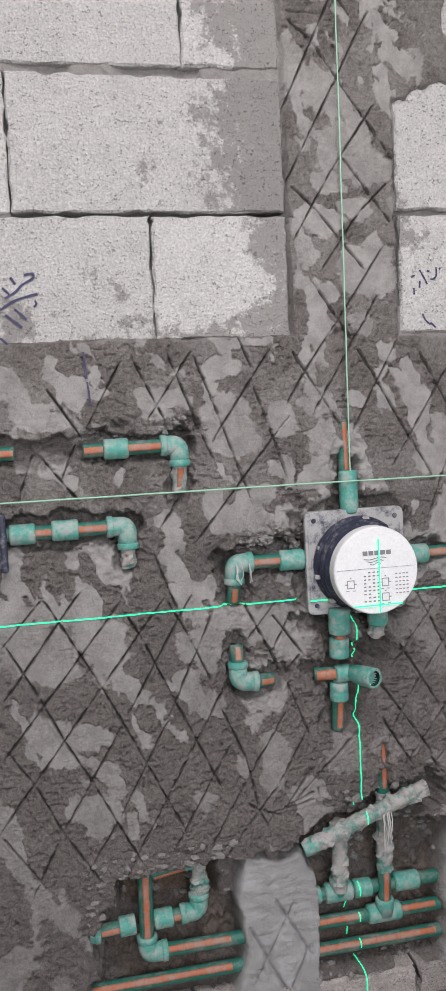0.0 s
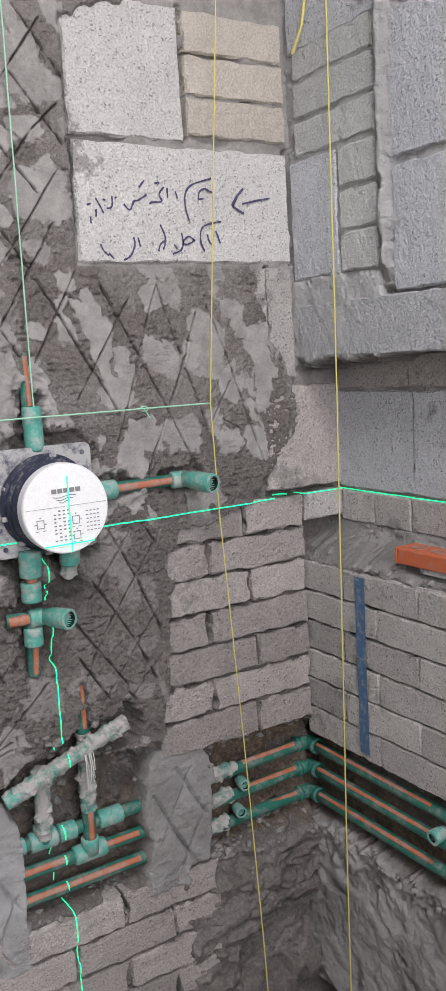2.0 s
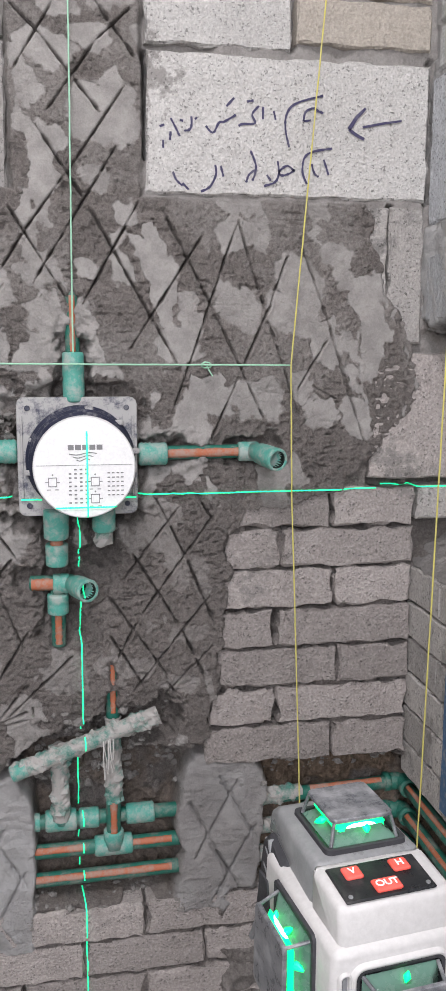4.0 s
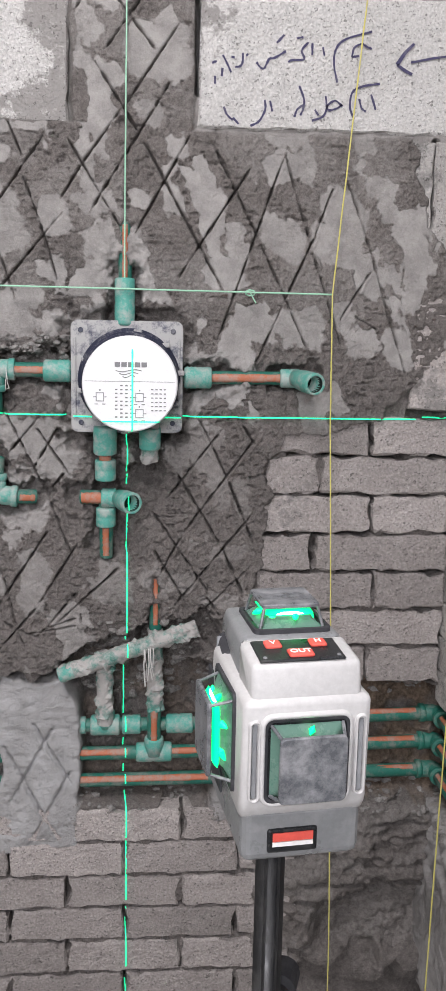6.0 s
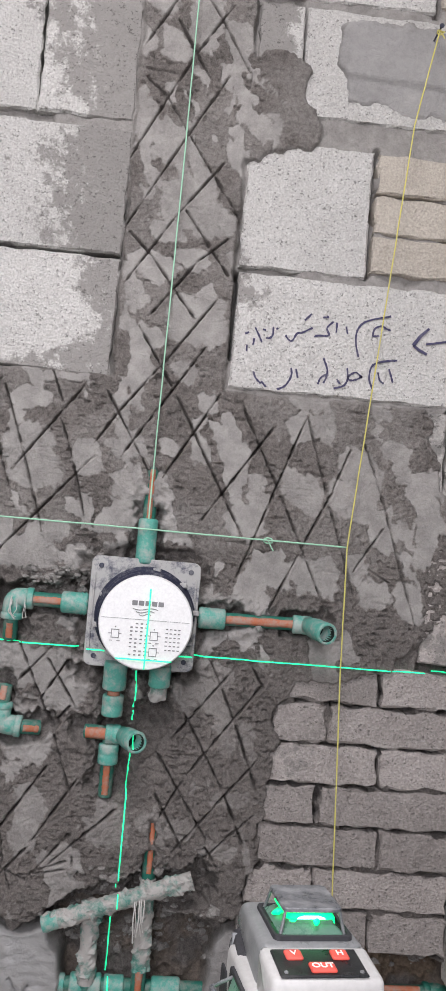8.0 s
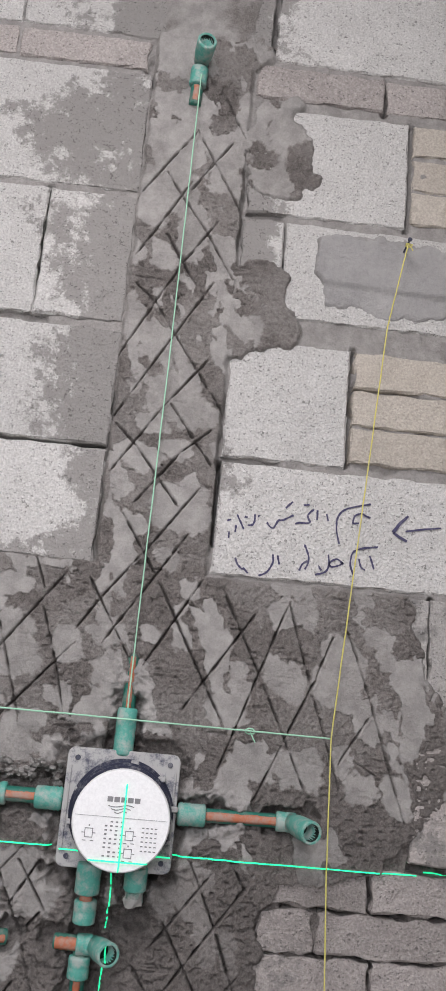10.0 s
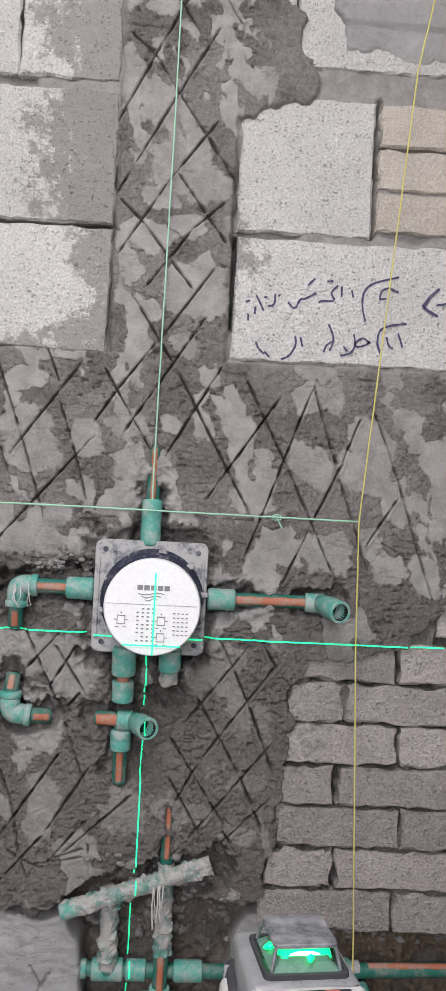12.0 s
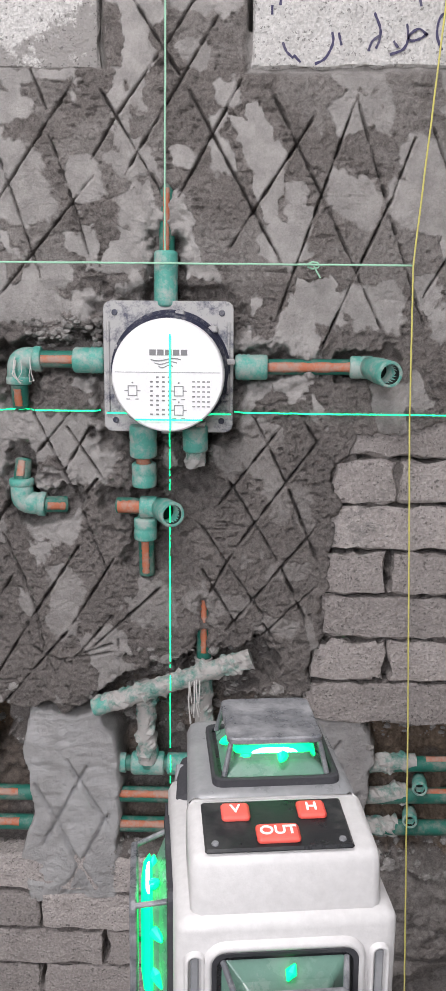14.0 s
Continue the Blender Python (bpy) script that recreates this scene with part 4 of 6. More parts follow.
for k, label in enumerate(("upper green supply pipe along both walls", "middle green supply pipe along both walls", "lower green supply pipe along both walls")):
    start = (0.415, 0.112, -0.02)[k]
    ze = (0.470, 0.417, 0.362)[k]
    t = run((0.5, YS, ze), label, "supply_pipe")
    tube(t, (start, YS, supply_z(start, k)), (0.66, YS, supply_z(0.66, k)), 0.0118)
    tube(t, (0.66, YS, supply_z(0.66, k)), (1.025, 1.545, ze), 0.0118)
    tube(t, (1.052, 1.520, ze), (1.052, -1.2, ze), 0.0118)
    elbow(t, (1.018, 1.546, ze), (1.052, 1.546, ze), (1.052, 1.512, ze), 0.0160, PIPE)
    stripe(t, (0.88, 1.541, ze - 0.001), (1.010, 1.545, ze), 0.0118, (0, -0.62, 0.78), 24)
    for y0, y1 in ((1.505, 1.18), (1.13, 0.75), (0.74, 0.3)):
        stripe(t, (1.052, y0, ze), (1.052, y1, ze), 0.0118, (-0.62, 0, 0.78), 19)
    tube(t, (0.785, 1.533, supply_z(0.79, k) + 0.003), (0.865 - 0.012 * k, 1.540, ze), 0.0130, CRUST, "mortared_length")
    if k:
        for x0, x1 in ((0.13, 0.262), (0.418, 0.500), (0.575, 0.640)) if k == 1 else ((0.02, 0.262), (0.418, 0.640)):
            stripe(t, (x0, YS, supply_z(x0, k)), (x1, YS, supply_z(x1, k)), 0.0118, (0, -0.86, 0.5), 27)
    if k == 0:
        coupling(t, (0.415, YS, 0.4615), (0.428, YS, 0.4615), 0.0150)
        coupling(t, (0.436, YS, 0.4617), (0.486, YS, 0.462), 0.0178, name="tee"); local(part("tee_branch", lathe((0.461, YS - 0.002, 0.462), (0.461, YS - 0.006, 0.492), [(0, 0.0165), (0.9, 0.0165), (1, 0.0145)], 20), FITTING, smooth=True), t)
        coupling(t, (0.490, YS, 0.462), (0.522, YS, 0.462), 0.0165); coupling(t, (0.566, YS, 0.4625), (0.612, YS, 0.463), 0.0168)
    if k == 1:
        coupling(t, (0.514, YS, 0.4105), (0.576, YS, 0.411), 0.0172, name="tee"); local(part("tee_branch", lathe((0.545, YS - 0.004, 0.411), (0.545, YS - 0.008, 0.442), [(0, 0.0165), (0.9, 0.0165), (1, 0.0145)], 20), FITTING, smooth=True), t)
        elbow(t, (0.118, YS - 0.004, 0.440), (0.118, YS - 0.004, 0.409), (0.152, YS - 0.004, 0.409), 0.0170)
        tube(t, (0.118, YS - 0.004, 0.435), (0.120, YS - 0.012, 0.590), 0.0125, PIPE, "riser"); stripe(t, (0.118, YS - 0.004, 0.442), (0.120, YS - 0.012, 0.585), 0.0125)
    if k < 2:
        ring = 0.872 - 0.012 * k
        open_end(t, (ring, 1.540, ze - 0.026), (ring - 0.004, 1.507, ze - 0.027), 0.0105, 0.0080)
        open_end(t, (1.050, 1.155 - 0.06 * k, ze - 0.030), (1.020, 1.155 - 0.06 * k, ze - 0.033), 0.0125, 0.0080)

t = run((0.0, 1.52, 0.47), "green pipe turning down beside a broken hole")
elbow(t, (0.040, 1.520, 0.462), (0.002, 1.520, 0.462), (0.001, 1.520, 0.425), 0.0172); tube(t, (0.001, 1.520, 0.430), (0.000, 1.522, 0.20), 0.0120); stripe(t, (0.001, 1.520, 0.420), (0.000, 1.522, 0.24), 0.0120)
tube(t, (0.035, 1.520, 0.463), (0.100, 1.522, 0.466), 0.0120); stripe(t, (0.042, 1.520, 0.463), (0.072, 1.521, 0.465), 0.0120); coupling(t, (0.072, 1.521, 0.465), (0.100, 1.521, 0.467), 0.0168)
t = run((0.2, 1.53, 0.48), "green pipe with elbow rising inside a broken hole")
tube(t, (0.128, 1.532, 0.462), (0.195, 1.532, 0.466), 0.0120); coupling(t, (0.132, 1.532, 0.462), (0.165, 1.532, 0.464), 0.0168); stripe(t, (0.166, 1.532, 0.464), (0.178, 1.532, 0.465), 0.0120); elbow(t, (0.178, 1.532, 0.465), (0.210, 1.532, 0.467), (0.211, 1.530, 0.500), 0.0168)
tube(t, (0.211, 1.530, 0.495), (0.214, 1.512, 0.612), 0.0118, CRUST, "crusted_length"); stripe(t, (0.213, 1.518, 0.565), (0.214, 1.513, 0.608), 0.0118)
t = run((0.165, 1.52, 0.56), "short green pipe across the top of a hole")
tube(t, (0.130, 1.522, 0.552), (0.198, 1.520, 0.563), 0.0125); stripe(t, (0.134, 1.522, 0.552), (0.190, 1.520, 0.562), 0.0125, (0, -0.7, -0.7)); coupling(t, (0.186, 1.520, 0.561), (0.200, 1.520, 0.564), 0.0150)
t = run((0.5, 1.49, 2.37), "green pipe end with open outlet high on the wall")
tube(t, (0.493, 1.493, 2.31), (0.496, 1.488, 2.39), 0.0115); stripe(t, (0.493, 1.493, 2.315), (0.494, 1.490, 2.345), 0.0115); coupling(t, (0.4945, 1.489, 2.348), (0.496, 1.486, 2.385), 0.0165)
open_end(t, (0.497, 1.490, 2.402), (0.505, 1.435, 2.405), 0.0165, 0.0132)

# ---- the concealed shower valve in its rough-in box ----
WHITE_CAP = plastic("white_cap_plastic", (0.84, 0.84, 0.85), 0.35, 0.12, (0.45, 0.44, 0.43), 0.56, 30)
BOX_GREY = plastic("grey_box_plastic", (0.055, 0.06, 0.095), 0.45, 0.95, (0.42, 0.415, 0.41), 0.36, 44)
BOX_DARK = plastic("dark_blue_box_plastic", (0.025, 0.028, 0.055), 0.4, 0.6, (0.34, 0.34, 0.35), 0.52, 60)
PRINT = plastic("grey_print", (0.22, 0.22, 0.23), 0.6, 0.1)
valve = empty("shower_valve_box", (0.499, 1.5, 1.061), "square grey rough-in valve box with round white cover", "shower valve")
VX, VZ = 0.499, 1.0615
corner = 0.011
outline = [(sx * (0.0865 - corner) + corner * math.cos(radians(a)), sz * (0.0865 - corner) + corner * math.sin(radians(a))) for sx, sz, a0 in ((1, 1, 0), (-1, 1, 90), (-1, -1, 180), (1, -1, 270)) for a in (a0, a0 + 30, a0 + 60, a0 + 90)]
local(part("base_plate", rings_bm([[Vector((VX + x * k, y, VZ + z * k)) for x, z in outline] for y, k in ((1.484, 1.0), (1.4755, 1.0), (1.4742, 0.988))]), BOX_GREY), valve)
for sx in (-1, 1):
    for sz in (-1, 1):
        local(part("screw_slot", lathe((VX + sx * 0.071, 1.4738, VZ + sz * 0.071), (VX + sx * 0.071, 1.4725, VZ + sz * 0.071), [(0, 0.0042), (1, 0.0036)], 12), BOX_DARK), valve)
    local(part("raised_rib", box_bm(VX + sx * 0.080 - 0.002, VX + sx * 0.080 + 0.002, 1.4715, 1.475, VZ - 0.06, VZ + 0.06, 0.001, 1), BOX_GREY), valve)
local(part("box_back", box_bm(VX - 0.066, VX + 0.066, 1.483, 1.54, VZ - 0.066, VZ + 0.066, 0.006), BOX_DARK), valve)
CX, CZ = 0.5055, 1.0550
local(part("body_ring", lathe((CX - 0.003, 1.475, CZ + 0.003), (CX, 1.418, CZ), [(0, 0.079), (0.12, 0.079), (0.16, 0.0735), (0.26, 0.0725), (0.30, 0.0755), (0.38, 0.0755), (0.42, 0.0715), (0.55, 0.0715), (0.58, 0.0735), (0.66, 0.0735), (0.70, 0.0705), (1, 0.0695)], 56), BOX_DARK, smooth=True), valve)
for k in range(10):
    a = 2 * math.pi * (k + 0.3) / 10
    local(part("lug", box_bm(CX + 0.0775 * math.cos(a) - 0.006, CX + 0.0775 * math.cos(a) + 0.006, 1.462, 1.4735, CZ + 0.0775 * math.sin(a) - 0.004, CZ + 0.0775 * math.sin(a) + 0.004, 0.0015, 1), BOX_GREY), valve)
cover = local(part("cover", lathe((CX, 1.421, CZ), (CX, 1.3975, CZ), [(0, 0.0708), (0.80, 0.0708), (0.93, 0.0700), (1, 0.0685)], 64), WHITE_CAP), valve)
FACE = 1.3970


def decal(x0, x1, z0, z1, material=None, name="print_mark"):
    ob = local(part(name, box_bm(x0, x1, FACE - 0.0003, FACE + 0.0008, z0, z1), material or PRINT), cover)
    ob.matrix_parent_inverse = Matrix.Identity(4)
    return ob


cover.matrix_parent_inverse = Matrix.Translation(valve.location).inverted()
for k in range(5):
    x = CX - 0.0225 + k * 0.0098
    decal(x, x + 0.0080, 1.0802, 1.0872, name="brand_bar")
for k in range(3):
    wave = bmesh.new()
    w = 0.019 - k * 0.005
    pts = [(CX - 0.002 + w * s, FACE - 0.0003, 1.0755 - 0.0042 * k + 0.0016 * math.sin(s * math.pi)) for s in (-1, -0.75, -0.5, -0.25, 0, 0.25, 0.5, 0.75, 1)]
    a = [wave.verts.new(p) for p in pts]
    b = [wave.verts.new((p[0], p[1], p[2] - 0.0013)) for p in pts]
    for i in range(8):
        wave.faces.new((a[i], a[i + 1], b[i + 1], b[i]))
    local(part("brand_wave", wave, PRINT), cover).matrix_parent_inverse = Matrix.Identity(4)
decal(CX - 0.066, CX + 0.066, 1.0590, 1.0594, name="panel_line")
for c, x in enumerate((-0.022, -0.0145, -0.007, 0.0005)):
    for r in range(9):
        if (c * 5 + r * 3) % 7:
            decal(CX + x, CX + x + 0.0036, 1.0520 - r * 0.0058, 1.0540 - r * 0.0058)
for x, z in ((-0.044, 1.036), (0.014, 1.036), (0.014, 1.012)):
    for e in ((x - 0.006, x + 0.006, z + 0.0055, z + 0.0065), (x - 0.006, x + 0.006, z - 0.0065, z - 0.0055), (x - 0.006, x - 0.005, z - 0.006, z + 0.006), (x + 0.005, x + 0.006, z - 0.006, z + 0.006), (x - 0.010, x - 0.006, z - 0.0005, z + 0.0005), (x + 0.006, x + 0.010, z - 0.0005, z + 0.0005), (x - 0.008, x - 0.003, z - 0.011, z - 0.010), (x + 0.003, x + 0.008, z - 0.011, z - 0.010), (x - 0.001, x + 0.001, z + 0.009, z + 0.011)):
        decal(CX + e[0], CX + e[1], e[2], e[3])
for r in range(6):
    for c in range(4):
        decal(CX + 0.031 + c * 0.0062, CX + 0.0345 + c * 0.0062, 1.047 - r * 0.0062, 1.0485 - r * 0.0062)

# black box at the far left of the pipes
side_box = empty("wall_box", (-0.085, 1.48, 1.13), "black ribbed plastic outlet box in the wall", "outlet box")
local(part("box_body", box_bm(-0.13, -0.066, 1.455, 1.53, 1.095, 1.175, 0.005), BOX_DARK), side_box)
local(part("box_rim", box_bm(-0.075, -0.0645, 1.448, 1.460, 1.090, 1.180, 0.003), BOX_DARK), side_box)

# ---- torn strips of wrapping ----
TAPE = plastic("torn_tape", (0.55, 0.54, 0.52), 0.5, 0.5)


def strands(at, count, drop, spread, label, seed):
    rnd = random.Random(seed)
    owner = empty("torn_wrapping", at, label, "plastic scrap")
    for k in range(count):
        x, z = at[0] + rnd.uniform(-1, 1) * spread, at[2] + rnd.uniform(-0.3, 0.3) * spread
        pts = [(x + rnd.uniform(-1, 1) * spread * 0.4 * i / 4, at[1] - 0.003 - 0.006 * math.sin(i * 0.8), z - drop * i / 4 * rnd.uniform(0.7, 1.1)) for i in range(5)]
        local(part("strand", sweep(pts, rnd.uniform(0.0005, 0.0012), 6), TAPE), owner)
    return owner


strands((0.303, 1.474, 1.068), 5, 0.034, 0.016, "torn white wrapping strands caught on an elbow", 3)
strands((0.536, 1.472, 0.622), 6, 0.060, 0.010, "torn plastic strands hanging from the crusted pipe", 4)

# ---- strings ----


def string(name, pts, label, material, r=0.0011, knots=()):
    """A twisted mason's line with a little slack."""
    fine = []
    for a, b in zip(pts, pts[1:]):
        a, b = Vector(a), Vector(b)
        n = 24
        fine += [a.lerp(b, i / n) + Vector((random.uniform(-1, 1), random.uniform(-1, 1), random.uniform(-1, 1))) * 0.00025 for i in range(n)]
    fine.append(Vector(pts[-1]))
    ob = tagged(part(name, sweep(fine, r, 8), material, None, label, True), category="string")
    for c, size in knots:
        c = Vector(c)
        loop = [c + Vector((math.cos(i * 0.9) * size, math.sin(i * 1.7) * size * 0.5, math.sin(i * 0.9) * size * 0.55)) for i in range(18)]
        part("knot", sweep(loop, r * 0.9, 6), material, ob, smooth=True)
        part("loose_end", sweep([c, c + Vector((size * 0.6, -0.004, -size * 1.2)), c + Vector((size * 1.1, -0.004, -size * 2.0))], r * 0.8, 6), material, ob)
    return ob


string("level_string", [(-0.6, 1.462, 1.196), (0.40, 1.468, 1.1955), (0.814, 1.464, 1.194)], "taut horizontal string lit green by the laser", GREEN_STRING, 0.0013, [((0.688, 1.472, 1.194), 0.008)])
string("plumb_string", [(0.899, 1.455, 2.057), (0.868, 1.452, 1.89), (0.814, 1.462, 1.194), (0.819, 1.462, 1.0), (0.836, 1.450, 0.55), (0.850, 1.440, 0.10), (0.853, 1.440, -0.11)], "yellow mason string hanging from a nail", STRING, 0.0012, [((0.900, 1.455, 2.053), 0.006)])
string("plumb_string", [(1.030, 1.362, 2.6), (1.026, 1.360, 1.87), (1.010, 1.352, 1.22), (1.005, 1.372, 0.28), (1.003, 1.375, -0.11)], "yellow mason string hanging before the corner", STRING, 0.0014)
string("riser_string", [(0.500, 1.470, 2.36), (0.499, 1.472, 1.80), (0.495, 1.474, 1.25), (0.495, 1.476, 1.152)], "vertical string over the riser lit green", GREEN_STRING, 0.0012)
string("tied_string", [(1.022, 1.455, 1.795), (1.026, 1.43, 1.835), (1.030, 1.40, 1.95)], "frayed yellow string tied in the corner", STRING, 0.0026)
nail = tagged(part("nail", lathe((0.900, 1.50, 2.059), (0.900, 1.448, 2.061), [(0, 0.0016), (0.95, 0.0016), (0.96, 0.004), (1, 0.004)], 10), BOX_DARK), "steel nail driven into a mortar joint", "nail")

# ---- spirit level on the ledge ----
ORANGE = plastic("orange_level_paint", (0.50, 0.115, 0.045), 0.45, 0.55, (0.33, 0.22, 0.17), 0.50)
WORN = plastic("worn_orange_paint", (0.34, 0.10, 0.05), 0.5, 0.7, (0.30, 0.27, 0.25), 0.42, 70)
VIAL = plastic("vial_liquid", (0.50, 0.55, 0.14), 0.2, 0.05)
level = empty("spirit_level", (1.068, 1.25, 0.889), "orange aluminium spirit level lying on the mortar ledge", "spirit level")
LX0, LX1, LY0, LY1, LZ0, LZ1 = 1.046, 1.098, 0.62, 1.250, 0.900, 0.928
local(part("body", box_bm(LX0, LX1, LY0, LY1, LZ0, LZ1, 0.0025, 2), ORANGE), level)
local(part("end_cap", box_bm(LX0 - 0.0008, LX1 + 0.0008, LY1, LY1 + 0.006, LZ0 - 0.0005, LZ1 + 0.0005, 0.002), ORANGE), level)
for y0, y1 in ((1.205, 1.235), (1.150, 1.190)):
    # worn oval grips sunk into the upper side
    oval = [[Vector(((LX0 + LX1) / 2 + 0.014 * k * math.sin(a), (y0 + y1) / 2 + (y1 - y0) / 2 * k * math.cos(a), z)) for a in [2 * math.pi * i / 24 for i in range(24)]] for k, z in ((1.06, LZ1 - 0.0005), (1.03, LZ1 + 0.0012), (0.92, LZ1 + 0.0012), (0.86, LZ1 + 0.0002))]
    local(part("grip_rim", rings_bm(oval), WORN), level)
local(part("vial_housing", box_bm(LX0 - 0.0014, LX0 + 0.004, 1.078, 1.126, LZ0 + 0.003, LZ1 - 0.003, 0.002), BOX_GREY), level)
local(part("vial", lathe((LX0 - 0.001, 1.086, (LZ0 + LZ1) / 2), (LX0 - 0.001, 1.118, (LZ0 + LZ1) / 2), [(0, 0.006), (0.1, 0.0075), (0.9, 0.0075), (1, 0.006)], 14), VIAL, smooth=True), level)
for y in (1.0985, 1.1055):
    local(part("vial_ring", lathe((LX0 - 0.001, y - 0.0005, (LZ0 + LZ1) / 2), (LX0 - 0.001, y + 0.0005, (LZ0 + LZ1) / 2), [(0, 0.0078), (1, 0.0078)], 14), BOX_DARK), level)
# dark strip put in for the shadow under the level
local(part("foot_shade_strip", box_bm(LX0 + 0.004, LX1 - 0.002, LY0, LY1 - 0.05, LZ0 - 0.010, LZ0 + 0.0005, 0.001, 1), BOX_GREY), level)

# ---- blocks and bricks ----


def rough_piece(w, h, depth, seed, chip=0.003, cell=0.016):
    """One block or brick: a bevelled slab with an uneven face and chipped edges, face at y = 0, centre at the origin."""
    rnd = random.Random(seed)
    nx, nz = max(3, round(w / cell)), max(2, round(h / cell))
    e = 0.0030
    xs = [-w / 2, -w / 2 + e] + [-w / 2 + w * i / nx for i in range(1, nx)] + [w / 2 - e, w / 2]
    zs = [-h / 2, -h / 2 + e] + [-h / 2 + h * i / nz for i in range(1, nz)] + [h / 2 - e, h / 2]
    bm = bmesh.new()
    grid = []
    for j, z in enumerate(zs):
        row = []
        for i, x in enumerate(xs):
            rim = i in (0, len(xs) - 1) or j in (0, len(zs) - 1)
            y = (0.0030 + rnd.uniform(0, chip)) if rim else rnd.uniform(-0.0005, 0.0006)
            wob = (noise.noise((x * 28 + seed, z * 28, 0)) + 0.6 * noise.noise((x * 75, z * 75 + seed, 3))) * chip
            dx, dz = wob + rnd.uniform(-1, 1) * chip * 0.3, (noise.noise((x * 28, z * 28 + seed, 7)) + 0.6 * noise.noise((x * 75 + seed, z * 75, 11))) * chip + rnd.uniform(-1, 1) * chip * 0.3
            if not rim:
                y += noise.noise((x * 40, z * 60, seed)) * 0.0012
            if rim and rnd.random() < 0.10:
                dx, dz, y = dx - math.copysign(chip, x), dz - math.copysign(chip, z), y + chip
            row.append(bm.verts.new((x + dx, y, z + dz)))
        grid.append(row)
    for a, b in zip(grid, grid[1:]):
        for i in range(len(xs) - 1):
            bm.faces.new((a[i], a[i + 1], b[i + 1], b[i]))
    loop = grid[0] + [r[-1] for r in grid[1:]] + grid[-1][-2::-1] + [r[0] for r in grid[-2:0:-1]]
    far = [bm.verts.new((v.co.x, depth, v.co.z)) for v in loop]
    for i in range(len(loop)):
        k = (i + 1) % len(loop)
        bm.faces.new((loop[k], loop[i], far[i], far[k]))
    bmesh.ops.recalc_face_normals(bm, faces=bm.faces[:])
    return bm


_pieces = {}


def piece(name, wall, u0, u1, z0, z1, material, depth=0.05, out=0.0, gap=0.002, variants=4, chip=0.003):
    """Lay one piece into a wall between u0..u1 and z0..z1."""
    w, h = round(u1 - u0 - gap, 3), round(z1 - z0 - gap, 3)
    seed = random.randrange(variants)
    key = (w, h, material.name, seed, depth)
    if key not in _pieces:
        ob = part(name, rough_piece(w, h, depth, hash((w, h, seed)) % 9973, chip), material)
        _pieces[key] = ob.data
    else:
        ob = new(name, _pieces[key])
    u, z, tip = (u0 + u1) / 2, (z0 + z1) / 2, random.uniform(-0.35, 0.35)
    if wall is wall_north:
        ob.matrix_world = pose(u, NORTH - out + random.uniform(-0.0022, 0.0022) * (1 if name == "brick" else 0.4), z, random.uniform(-0.3, 0.3), tip, random.uniform(-0.3, 0.3))
    else:
        ob.matrix_world = pose(EAST - out + random.uniform(-0.001, 0.001), u, z) @ pose(0, 0, 0, 0, 0, -90) @ pose(0, 0, 0, 0, tip, 0)
    ob.parent = wall
    return ob


def course(wall, name, z0, z1, joints, material, **kw):
    for a, b in zip(joints, joints[1:]):
        piece(name, wall, a, b, z0, z1, material, **kw)


# north wall, upper courses of blocks either side of the mortar column
course(wall_north, "block", 1.437, 1.634, [-0.62, -0.22, 0.188, 0.411], BLOCK)
course(wall_north, "block", 1.437, 1.636, [0.603, 1.034], BLOCK, gap=0.004)
course(wall_north, "block", 1.638, 1.851, [-0.45, -0.026, 0.412], BLOCK)
course(wall_north, "block", 1.640, 1.862, [0.602, 0.818], BLOCK, gap=0.004)
course(wall_north, "block", 1.862, 2.112, [-0.55, -0.15, 0.252, 0.411], BLOCK)
course(wall_north, "block", 1.905, 2.098, [0.603, 0.683, 1.034], BLOCK, gap=0.004)
course(wall_north, "block", 2.118, 2.370, [-0.40, 0.02, 0.411], BLOCK)
course(wall_north, "block", 2.108, 2.335, [0.605, 0.905], BLOCK, gap=0.004)
course(wall_north, "brick", 2.376, 2.442, [-0.10, 0.155, 0.400], BRICK, gap=0.004)
course(wall_north, "block", 2.448, 2.66, [-0.25, 0.155, 0.630], BLOCK)
course(wall_north, "block", 2.432, 2.64, [0.636, 1.03], BLOCK)
for z0, z1 in ((1.652, 1.718), (1.720, 1.788), (1.790, 1.860)):
    course(wall_north, "brick", z0, z1, [0.823, 1.032], TAN_BRICK, gap=0.003)
for z0, z1 in ((2.120, 2.190), (2.192, 2.262), (2.264, 2.332)):
    course(wall_north, "brick", z0, z1, [0.910, 1.032], TAN_BRICK, gap=0.003)
course(wall_north, "brick", 2.350, 2.425, [0.605, 0.853, 1.03], BRICK, gap=0.004)
# block seen past the edge of the coat, beside the corner
course(wall_north, "block", 1.225, 1.432, [0.925, 0.975, 1.034], GREY_BRICK, gap=0.003)
course(wall_north, "block", 1.010, 1.215, [0.955, 1.14], BRICK, gap=0.006, out=0.001)
course(wall_north, "brick", 0.945, 1.003, [1.04, 1.14], GREY_BRICK)
# brickwork below the coat at the corner
Z = 1.003
for row, joints in enumerate(([0.735, 0.895, 1.036], [0.722, 0.813, 1.036], [0.712, 0.902, 1.036], [0.712, 0.806, 1.036], [0.712, 0.912, 1.036], [0.700, 0.810, 1.036], [0.690, 0.905, 1.036])):
    course(wall_north, "brick", Z - 0.0645, Z, joints, BRICK, gap=0.0046, chip=0.0060)
    Z -= 0.0655
